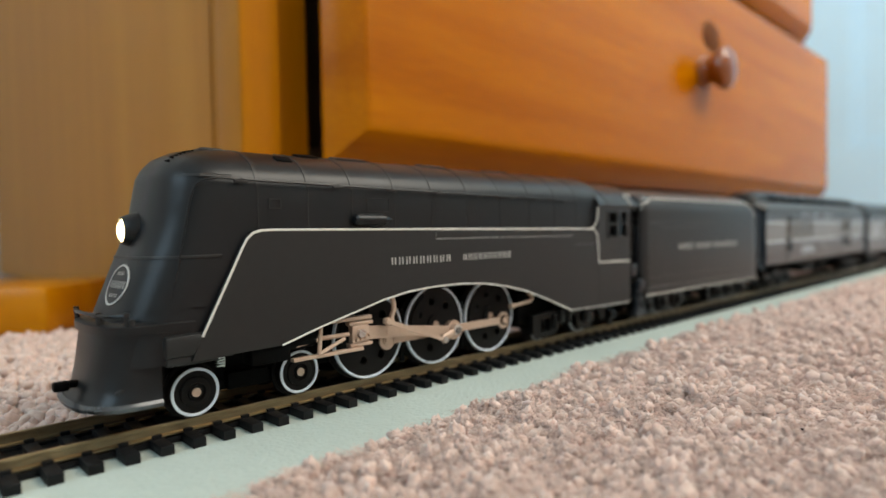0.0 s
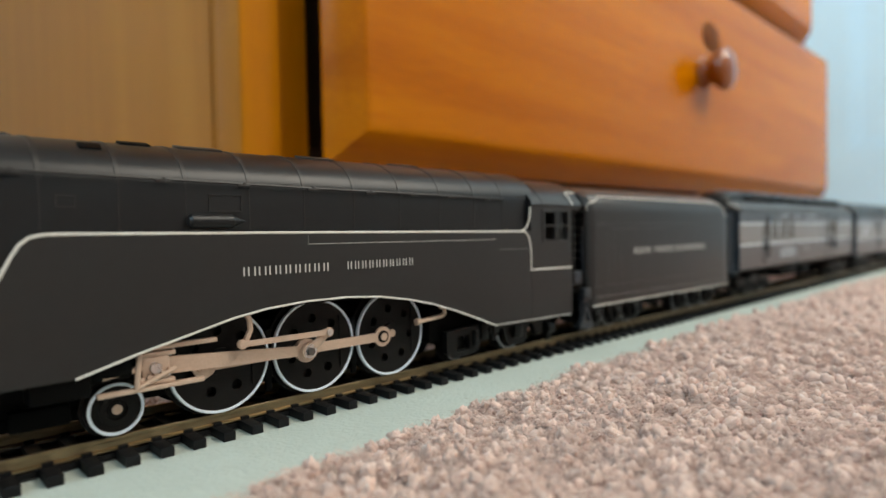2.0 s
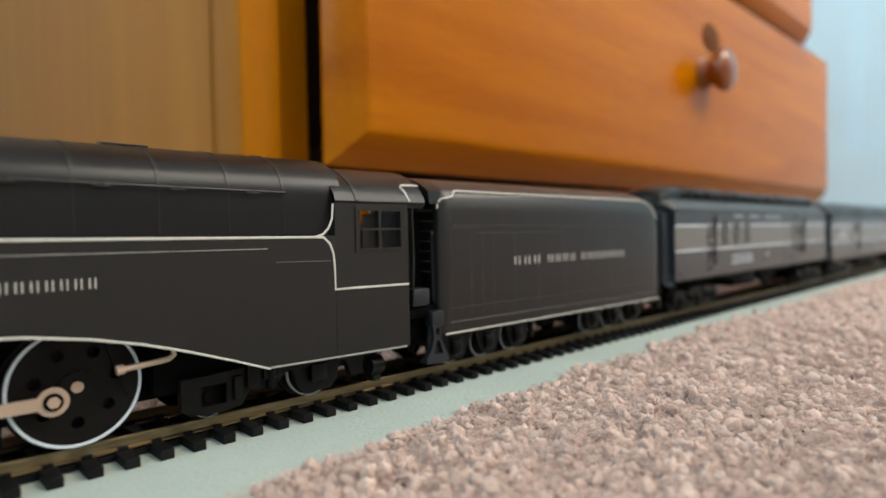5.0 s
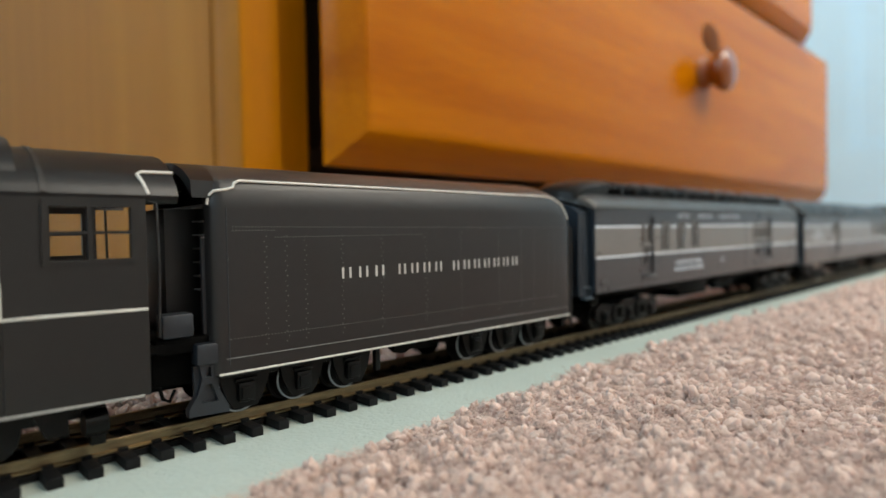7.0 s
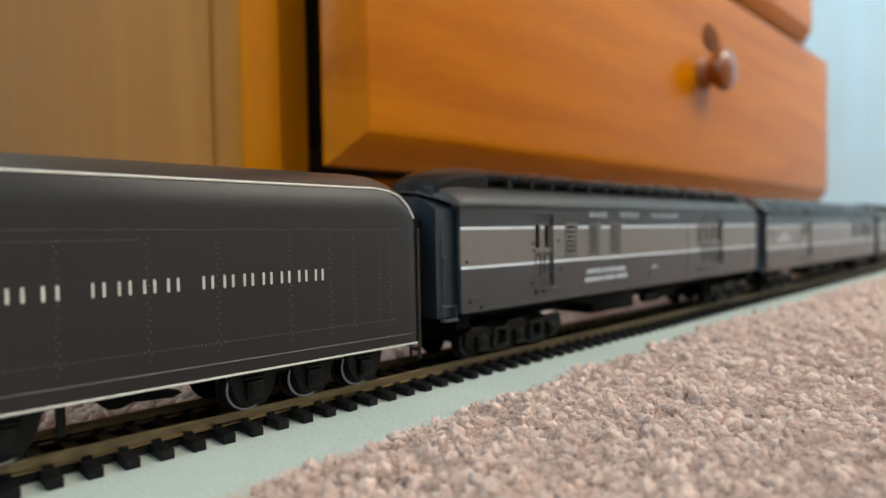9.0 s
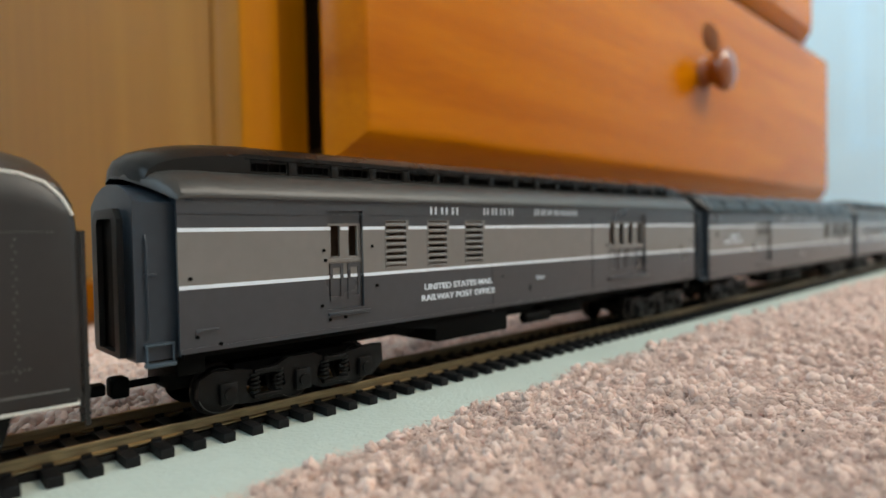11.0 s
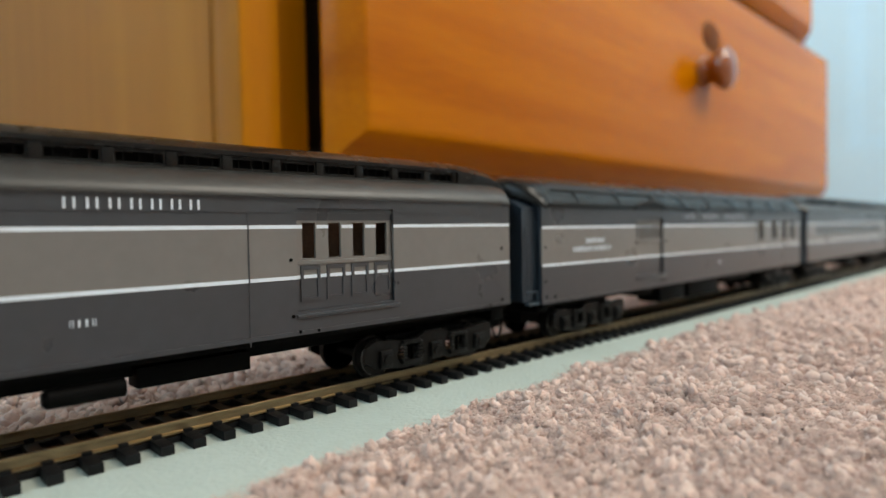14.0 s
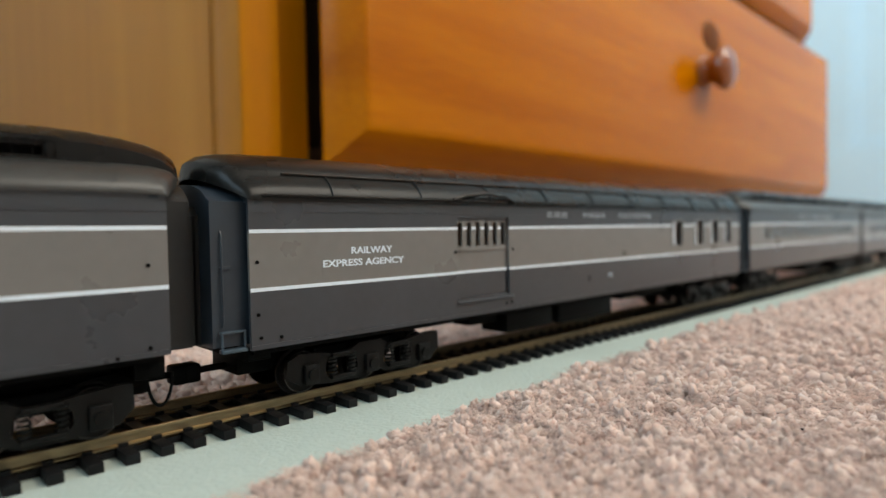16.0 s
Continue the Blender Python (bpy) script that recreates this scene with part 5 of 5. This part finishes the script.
            sub(ves, "rail_bracket", box(min(a - d * 6.0, a - d * 3.6), max(a - d * 6.0, a - d * 3.6), min(s * 14.5, s * 15.1), max(s * 14.5, s * 15.1), 36.6, 37.3, 0.1), CAR_END, ca.org)
            st = joined(box(min(a - d * 6.4, a - d * 0.6), max(a - d * 6.4, a - d * 0.6), min(s * 14.4, s * 16.4), max(s * 14.4, s * 16.4), 18.4, 19.2, 0.15), box(min(a - d * 6.4, a - d * 0.6), max(a - d * 6.4, a - d * 0.6), min(s * 14.5, s * 15.8), max(s * 14.5, s * 15.8), 22.6, 23.1, 0.1),
                        rod((a - d * 6.1, s * 15.6, 18.6), (a - d * 6.1, s * 15.6, 23), 0.28, 6), rod((a - d * 0.9, s * 15.6, 18.6), (a - d * 0.9, s * 15.6, 23), 0.28, 6))
            sub(ves, "end_step", st, STEP_BLUE, ca.org, "pale blue-grey step bracket")
        P("buffer_beam", joined(box(min(a, a + d * 6), max(a, a + d * 6), -14.5, 14.5, 15.4, zb - 0.1, 0.4), box(min(a + d, a + d * 12), max(a + d, a + d * 12), -7, 7, 11.0, 16.2, 0.4)), CHASSIS)
        P("coupler", joined(box(min(a - d * 7.4, a + d * 2), max(a - d * 7.4, a + d * 2), -0.9, 0.9, 11.8, 13.2, 0.3), box(min(a - d * 9.2, a - d * 5.6), max(a - d * 9.2, a - d * 5.6), -2.8, 2.0, 10.2, 14.6, 0.7)), CHASSIS)
        if d < 0:
            P("brake_hose", tube([(a + d * (0.2 + 2.5 * math.cos(radians(q))), -11.6, 15.6 - 6.6 * math.sin(radians(q))) for q in range(0, 181, 9)], 0.36, 8), CHASSIS, "thin dark brake hose loop")
    P("floor_pan", box(x0 + 1, x1 - 1, -16.3, 16.3, zb - 1.2, zb + 0.2), CHASSIS)
    P("center_sill", box(x0 + 8, x1 - 8, -6, 6, 14.8, zb - 1.1, 0.4), CHASSIS)
    # block added inside so that no light shows through from behind
    P("interior_block", box(x0 + 6, x1 - 6, -4.6, 4.6, 20.6, 52), INTERIOR)
    vehicles.append(ca)
    return ca


def hood(prof, xe, d, dx, k, out, fade):
    """One row of a roof end that bows out over the vestibule; k: from the arched lip (0) to the full roof (1)."""
    row = []
    for y, z in prof:
        b = 1 - (y / 17.9) ** 2
        row.append((xe + d * (dx - out * b * max(0.0, 1 - dx / fade)), y, (51.9 + 5.4 * b) * (1 - k) + z * k))
    return row


def clerestory_roof(ca, x0, x1, lip=-1.0):
    """A two-step roof: low side slopes, a raised deck with small windows, ends that round down."""
    low = [(-17.9, 52.6), (-17.9, 53.4), (-17.2, 54.6), (-15.8, 56.4), (-13.6, 58.0), (-11.6, 58.8)]
    low = low + [(-y, z) for y, z in reversed(low)]
    rows = []
    for x, k in ((x0 - lip, 0.86), (x0 + 0.8, 0.93), (x0 + 3.5, 0.98), (x0 + 9, 1.0), (x1 - 9, 1.0), (x1 - 3.5, 0.98), (x1 - 0.8, 0.93), (x1 + lip, 0.86)):
        rows.append([(x, y, 52.6 + (z - 52.6) * (k if z > 53.5 else 1)) for y, z in low])
    ca.part("lower_roof", grid_skin(rows, closed=True, caps=True), CAR_ROOF, "weathered grey lower roof")
    cap = [(17.93, 52.5), (17.93, 53.4), (17.25, 54.7), (15.9, 56.5), (13.7, 58.1), (11.6, 58.9), (6, 59.4), (0, 59.6)]
    cap = [(-y, z) for y, z in cap] + [(y, z) for y, z in cap[-2::-1]]
    top = [(11.8, 58.6), (11.8, 61.4), (11.7, 62.6), (9.6, 64.5), (6, 65.6), (3, 66.0), (0, 66.1)]
    top = [(-y, z) for y, z in top] + [(y, z) for y, z in top[-2::-1]]
    for xe, d in ((x0, 1), (x1, -1)):
        ca.part("end_hood", grid_skin([hood(cap, xe, d, dx, k, 7.5, 9.0) for dx, k in ((0.0, 0.0), (0.1, 0.35), (0.6, 0.62), (1.6, 0.8), (3.6, 0.93), (6.0, 0.98), (9.0, 1.0))]), CAR_ROOF, "rounded roof end that bows out over the vestibule")
        ca.part("deck_hood", grid_skin([hood(top, xe, d, dx, k, 7.4, 17.0) for dx, k in ((0.05, 0.05), (0.2, 0.26), (0.8, 0.46), (2.4, 0.64), (5.0, 0.78), (8.5, 0.89), (12.5, 0.96), (17.6, 1.0))]), ROOF_DARK, "dark deck end curving down to the roof lip")
        ca.part("end_arch", prism([(y * 0.96, 51.0 + (z - 51.7) * 0.8) for y, z in cap], min(xe + d * 1.6, xe + d * 3.4), max(xe + d * 1.6, xe + d * 3.4)), CAR_END)
    deck = [(-11.6, 62.2), (-11.6, 63.2), (-9.6, 64.5), (-6, 65.6), (0, 66.1)]
    deck = deck + [(-y, z) for y, z in deck[-2::-1]]
    rows = []
    ends = [(3.0, 56.4, 0.90), (5.0, 57.8, 0.94), (8.5, 59.6, 0.97), (12.5, 61.0, 0.99), (17.5, 62.4, 1.0)]
    for dx, zt, k in ends:
        rows.append([(x0 + dx, y * k, min(z, 99) - (62.4 - zt) * 1.0) for y, z in deck])
    for dx, zt, k in reversed(ends):
        rows.append([(x1 - dx, y * k, z - (62.4 - zt)) for y, z in deck])
    ca.part("roof_deck", grid_skin(rows, closed=True, caps=True), ROOF_DARK, "dark raised clerestory deck")
    n = max(1, round((x1 - x0 - 36) / 12.1))
    step = (x1 - x0 - 36) / n
    for s in (-1, 1):
        holes = [rect(x0 + 18 + k * step + 1.5, x0 + 18 + (k + 1) * step - 1.5, 59.5, 61.4) for k in range(n)]
        ring = [(x0 + 4, 56.8), (x1 - 4, 56.8), (x1 - 9, 59.6), (x1 - 16.5, 62.3), (x0 + 16.5, 62.3), (x0 + 9, 59.6)]
        cl = ca.part("clerestory_side", plate(ring, s * 10.2, s * 10.9, holes), ROOF_DARK, "row of small clerestory windows", smooth=False)
        for k in range(n + 1):
            x = x0 + 18 + k * step
            sub(cl, "clerestory_post", box(x - 1.1, x + 1.1, min(s * 10.8, s * 11.3), max(s * 10.8, s * 11.3), 58.6, 62.2, 0.15), ROOF_DARK, ca.org)
        gl = bmesh.new()
        for k in range(n * 4):
            x = x0 + 18 + k * step / 4
            add_box(gl, x - 0.15, x + 0.15, min(s * 10.3, s * 10.6), max(s * 10.3, s * 10.6), 59.4, 61.5)
        tagged(sub(cl, "mullions", gl, CHASSIS, ca.org), kind="stuff")
    ca.part("clerestory_core", box(x0 + 17, x1 - 17, -8.5, 8.5, 57, 61.8), CHASSIS)


def round_roof(ca, x0, x1, mat, ribs=True):
    """A roof with rounded side slopes under a low arched deck; hooded ends."""
    half = [(17.9, 51.7), (17.9, 52.8), (17.4, 54.2), (16.6, 55.6), (15.2, 57.0), (14.2, 57.8), (13.8, 58.8), (11.5, 61.0), (8, 62.7), (4, 63.7), (0, 64.0)]
    prof = [(-y, z) for y, z in half] + [(y, z) for y, z in half[-2::-1]]
    ends = [(0.0, 0.0), (0.1, 0.3), (0.5, 0.62), (1.6, 0.8), (3.6, 0.91), (7.0, 0.97), (12, 1.0)]
    rows = [hood(prof, x0, 1, dx, k, 7.0, 12.0) for dx, k in ends] + [hood(prof, x1, -1, dx, k, 7.0, 12.0) for dx, k in reversed(ends)]
    ca.part("roof", grid_skin(rows), mat, "arched dark grey roof")
    for xe, d in ((x0, 1), (x1, -1)):
        ca.part("end_arch", prism([(y * 0.97, 51.0 + (z - 51.7) * 0.93) for y, z in prof], min(xe + d * 1.6, xe + d * 3.4), max(xe + d * 1.6, xe + d * 3.4)), CAR_END, "blue-grey arch under the roof hood")
    if ribs:
        x = x0 + 22
        while x < x1 - 10:
            for s in (-1, 1):
                ca.part("roof_rib", tube([(x, s * 18.0, 52.6), (x, s * 17.5, 54.2), (x, s * 16.7, 55.7), (x, s * 15.3, 57.2), (x, s * 14.2, 58.2)], 0.35, 6), ROOF_DARK)
            x += 29.0
        for s in (-1, 1):
            ca.part("roof_gutter", tube([(x0 + 3, s * 18.0, 52.9), (x1 - 3, s * 18.0, 52.9)], 0.3, 6), ROOF_DARK)
            ca.part("roof_gutter", tube([(x0 + 10, s * 14.1, 58.3), (x1 - 10, s * 14.1, 58.3)], 0.35, 6), ROOF_DARK)


def louvre(ca, x0, x1, z0, z1, n=7):
    for s in (-1, 1):
        fr = ca.part("louvre_frame", plate(rect(x0 - 0.35, x1 + 0.9, z0 - 0.5, z1 + 0.2), s * 17.2, s * 17.36, [rect(x0, x1, z0, z1)]), CAR_BAND, "grey louvre frame", smooth=False)
        step = (z1 - z0) / n
        for k in range(n):
            b = box(x0, x1, -0.5, 0.5, -0.42, 0.42, 0.1)
            bmesh.ops.rotate(b, verts=b.verts, cent=(0, 0, 0), matrix=Matrix.Rotation(radians(8 * s), 3, "X"))
            sub(fr, "louvre_slat", moved(b, (0, s * 16.9, z0 + (k + 0.45) * step)), CAR_BAND, ca.org)


def slotted_door(ca, x0, x1, z0, z1, slots, zs0, zs1, panels=0, stripes=(45.4, 33.4)):
    """A recessed sliding door with narrow windows; the stripes run on across it."""
    w = (x1 - x0) / slots
    holes = [rect(x0 + w * (k + 0.28), x0 + w * (k + 0.78), zs0, zs1) for k in range(slots)]
    s1, s2 = stripes
    for s in (-1, 1):
        ob = ca.part("door", plate(rect(x0 + 0.1, x1 - 0.1, s2, z1), s * 15.5, s * 16.2, holes), CAR_BAND, "recessed sliding door with slot windows", smooth=False)
        sub(ob, "kick_panel", plate(rect(x0 + 0.1, x1 - 0.1, z0, s2), s * 15.5, s * 16.2), CAR_DARK, ca.org, "dark grey door foot")
        sub(ob, "top_panel", box(x0 + 0.1, x1 - 0.1, min(s * 16.2, s * 16.3), max(s * 16.2, s * 16.3), zs1 + 0.6, z1), CAR_DARK, ca.org)
        sub(ob, "white_stripe", box(x0 + 0.1, x1 - 0.1, min(s * 16.15, s * 16.32), max(s * 16.15, s * 16.32), s2 - 0.42, s2 + 0.42), CAR_STRIPE, ca.org)
        for k in range(slots):
            a, b = x0 + w * (k - 0.22) + 0.3, x0 + w * (k + 0.28)
            sub(ob, "white_stripe", box(max(a, x0 + 0.1), b, min(s * 16.15, s * 16.32), max(s * 16.15, s * 16.32), s1 - 0.42, s1 + 0.42), CAR_STRIPE, ca.org)
            if panels:
                q0, q1 = x0 + w * (k + 0.18), x0 + w * (k + 0.92)
                sub(ob, "door_panel", plate(rect(q0, q1, z0 + 2.2, zs0 - 1.8), s * 16.2, s * 16.5, [rect(q0 + 0.8, q1 - 0.8, z0 + 3.0, zs0 - 2.8)]), CAR_DARK, ca.org)
        sub(ob, "door_rail", box(x0 + 0.1, x1 - 0.1, min(s * 16.2, s * 16.6), max(s * 16.2, s * 16.6), zs0 - 1.6, zs0 - 0.6, 0.1), CAR_BAND, ca.org)
        sub(ob, "door_sill", box(x0 - 0.4, x1 + 1.6, min(s * 17.2, s * 17.9), max(s * 17.2, s * 17.9), z0 - 1.6, z0 - 0.7, 0.2), CAR_DARK, ca.org)


def rivet_dots(ca, pts):
    for x, z in pts:
        ca.part("bolt", rod((x, -17.1, z), (x, -17.5, z), 0.42, 8), CHASSIS)


def build_mail_car():
    op = [(423.8, 434.4, 26.0, 50.3), (441.9, 448.8, 35.6, 47.7), (457.0, 464.3, 35.6, 47.7), (472.3, 479.8, 35.6, 47.7), (553.2, 582.4, 26.0, 50.3)]
    ca = car_shell("mail_car", 388.0, 630.4, "two-tone grey model mail car with white stripes", op, stripes=(45.9, 34.0), zb=20.4)
    clerestory_roof(ca, 388.0, 630.4)
    for o in op[1:4]:
        louvre(ca, o[0], o[1], o[2], o[3])
    slotted_door(ca, 423.8, 434.4, 26.0, 50.3, 2, 39.0, 46.6, panels=1, stripes=(45.9, 34.0))
    slotted_door(ca, 553.2, 582.4, 26.0, 50.3, 4, 38.4, 46.8, panels=1, stripes=(45.9, 34.0))
    P = ca.part
    for a, b, k in ((457.6, 470.6, 3), (480.0, 495.8, 4), (505.6, 532.0, 7)):
        P("lettering", letter_bars([1] * k, 2.1, a, b, -17.25, 49.6), CAR_STRIPE, "white lettering")
    P("lettering", text_mesh("UNITED STATES MAIL", 1.75, 28.6, 455.3, -17.24, 28.3), CAR_STRIPE, "white lettering reading united states mail")
    P("lettering", text_mesh("RAILWAY POST OFFICE", 1.75, 30.8, 454.2, -17.24, 25.3), CAR_STRIPE, "white lettering reading railway post office")
    P("number_bars", letter_bars([1, 0.5, 0.5, 1], 1.3, 506.3, 511.2, -17.24, 27.9), CAR_STRIPE)
    rivet_dots(ca, [(437.2, 41.2), (438.6, 31.0), (422.6, 40.6), (423.0, 38.2), (421.8, 27.2), (424, 23.6), (428.5, 23.8), (390.4, 35.8), (391.5, 23.6), (396.5, 21.6), (551.5, 38.2), (551.8, 25.0), (553.5, 21.2), (558.5, 21.0), (626.5, 38.5), (626.5, 22.2), (620.5, 21.0)])
    P("grab_iron", tube([(391, -17.8, 25.0), (396, -17.8, 25.0)], 0.25, 6), CAR_DARK)
    P("battery_box", box(461, 493, -15.5, 15.5, 12.6, 20.0, 0.6), CHASSIS, "dark underfloor battery box")
    P("equipment_box", plate([(446, 19.8), (447, 18.6), (461.5, 16.4), (461.5, 19.8)], -15.4, -3), CHASSIS)
    P("air_tank", joined(rod((503, -14.2, 15.0), (516, -14.2, 15.0), 1.9, 14), rod((502.2, -14.2, 15.0), (503, -14.2, 15.0), 1.2, 14, 1.9)), CHASSIS)
    P("underfloor_beam", box(520, 545, -9, -3, 12.6, 17, 0.3), CHASSIS)
    for x in (484, 541):
        P("panel_seam", box(x, x + 0.3, -17.34, -17.2, 19.4, 33.0 if x == 484 else 49), CAR_DARK)
    truck_frame(ca, 390, 446, (399.0, 417.5, 436.0))
    truck_frame(ca, 571, 627, (581.0, 599.5, 618.0))
    return ca


def build_express_car():
    op = [(713.0, 736.6, 24.0, 48.2), (852.2, 861.6, 36.0, 46.8), (875.6, 884.2, 36.0, 46.8), (894, 902.5, 36.0, 46.8), (911.2, 919, 36.0, 46.8)]
    ca = car_shell("express_car", 647.7, 931.5, "two-tone grey model express car with white stripes", op, stripes=(44.9, 31.8))
    round_roof(ca, 647.7, 931.5, ROOF_DARK)
    slotted_door(ca, 713.0, 736.6, 24.0, 48.2, 6, 39.6, 46.6, stripes=(44.9, 31.8))
    P = ca.part
    for o in op[1:]:
        for s in (-1, 1):
            wf = P("window_frame", plate(rect(o[0] - 0.6, o[1] + 0.6, o[2] - 0.6, o[3] + 0.6), s * 17.2, s * 17.5, [rect(*o)]), CAR_BAND, smooth=False)
            sub(wf, "blind", box(o[0], o[0] + 4, min(s * 16.2, s * 16.5), max(s * 16.2, s * 16.5), o[2], o[3]), CAR_STRIPE, ca.org)
    P("lettering", text_mesh("RAILWAY", 1.75, 13.2, 675.0, -17.24, 38.9), CAR_STRIPE, "white lettering reading railway")
    P("lettering", text_mesh("EXPRESS AGENCY", 1.75, 25.6, 666.6, -17.24, 35.9), CAR_STRIPE, "white lettering reading express agency")
    for a, b, k in ((757.2, 770.2, 3), (779.4, 796, 4), (805, 832.5, 7)):
        P("lettering", letter_bars([1] * k, 1.7, a, b, -17.25, 48.4), CAR_STRIPE, "white lettering")
    P("number_bars", letter_bars([1, 1], 1.6, 797.0, 800.0, -17.24, 25.2), CAR_STRIPE)
    rivet_dots(ca, [(649.5, 38), (649.5, 26.2), (650, 21.0), (655, 20.6), (735, 20.8), (737.6, 21.0), (712, 38), (738.4, 38)])
    P("door_hood", tube([(711, -18.1, 53.2), (716, -18.4, 54.6), (724.8, -18.5, 55.4), (733, -18.4, 54.6), (738.6, -18.1, 53.2)], 0.55, 8), ROOF_DARK, "curved hood over the door")
    P("battery_box", box(737, 762, -15.4, -4, 10.6, 17.3, 0.6), CHASSIS)
    P("battery_box", box(766, 802, -15.4, -4, 10.2, 17.3, 0.6), CHASSIS)
    P("equipment_box", box(722, 735, -13, -5, 14.5, 17.3, 0.4), CHASSIS)
    P("underfloor_beam", box(820, 860, -10, -4, 13.6, 17.0, 0.4), CHASSIS)
    truck_frame(ca, 652, 706, (664.3, 682.6, 701.0))
    truck_frame(ca, 872, 926, (881.0, 899.0, 917.0))
    return ca


def build_coach(x0, x1, clerestory):
    op = []
    k = 0
    while x0 + 26 + k * 14 < x1 - 28:
        a = x0 + 24 + k * 14
        op.append((a, a + 8.5, 36.6, 43.8))
        k += 1
    ca = car_shell("coach", x0, x1, "two-tone grey model passenger coach with white stripes", op, stripes=(44.9, 31.8), group="coaches at the train's end")
    if clerestory:
        clerestory_roof(ca, x0, x1)
    else:
        round_roof(ca, x0, x1, ROOF_DARK)
    for o in op:
        for s in (-1, 1):
            ca.part("window_pane", box(o[0], o[1], min(s * 16.5, s * 16.8), max(s * 16.5, s * 16.8), o[2], o[3]), GLASS)
    ca.part("battery_box", box((x0 + x1) / 2 - 18, (x0 + x1) / 2 + 18, -15, 15, 11.5, 17.2, 0.6), CHASSIS)
    m = (x0 + x1) / 2
    for a, b, k in ((m - 38, m - 22, 3), (m - 10, m + 7, 4), (m + 18, m + 40, 7)):
        ca.part("lettering", letter_bars([1] * k, 1.7, a, b, -17.25, 48.4), CAR_STRIPE, "white lettering")
    truck_frame(ca, x0 + 5, x0 + 59, (x0 + 14, x0 + 32, x0 + 50))
    truck_frame(ca, x1 - 59, x1 - 5, (x1 - 50, x1 - 32, x1 - 14))
    return ca


loco = build_locomotive()
tender = build_tender()
mail = build_mail_car()
express = build_express_car()
build_coach(947.5, 1204.0, True)
build_coach(1213.5, 1470.0, True)


def motions():
    ticks = [0.1 * k for k in range(161)]
    for ob in (track.ob, board):
        walk(ob, [(t, Matrix.Translation((0, 0, (z - 0.3) * MM))) for t, z in SINK])
    for th in vehicles:
        base = th.org * MM
        walk(th.ob, [(t, Matrix.Translation(base - Vector((travel(t), 0, -lerp(t, SINK) * MM)))) for t in ticks])
    for ob, th, pivot, r in turning:
        place = (pivot - th.org) * MM
        walk(ob, [(t, Matrix.Translation(place) @ Matrix.Rotation(-travel(t) / (r * MM) - (PHASE if ob in loco.driving else 0), 4, "Y")) for t in ticks])
    centre = Vector((DRIVE_X, 0, RT + R_DRIVER)) - loco.org
    for ob, s, what in loco.rods:
        rows = []
        for t in ticks:
            a = travel(t) / (R_DRIVER * MM) + PHASE
            pin = centre + Vector((CRANK * math.cos(a), 0, CRANK * math.sin(a)))
            cross = Vector((pin.x - math.sqrt(35.6 ** 2 - (pin.z - centre.z - 1.9) ** 2), 0, centre.z + 1.9))
            if what == "side":
                m = Matrix.Translation(pin * MM)
            elif what == "cross":
                m = Matrix.Translation(cross * MM)
            elif what == "main":
                m = Matrix.Translation(cross * MM) @ Matrix.Rotation(-math.atan2(pin.z - cross.z, pin.x - cross.x), 4, "Y")
            else:
                tip = centre + Vector((-0.3 * math.cos(a) + 4.0 * math.sin(a), 0, -0.3 * math.sin(a) - 4.0 * math.cos(a)))
                foot = Vector((tip.x - math.sqrt(22.4 ** 2 - (tip.z - centre.z - 4.1) ** 2), 0, centre.z + 4.1))
                m = Matrix.Translation(foot * MM) @ Matrix.Rotation(-math.atan2(tip.z - foot.z, tip.x - foot.x), 4, "Y")
            rows.append((t, m))
        walk(ob, rows)


motions()
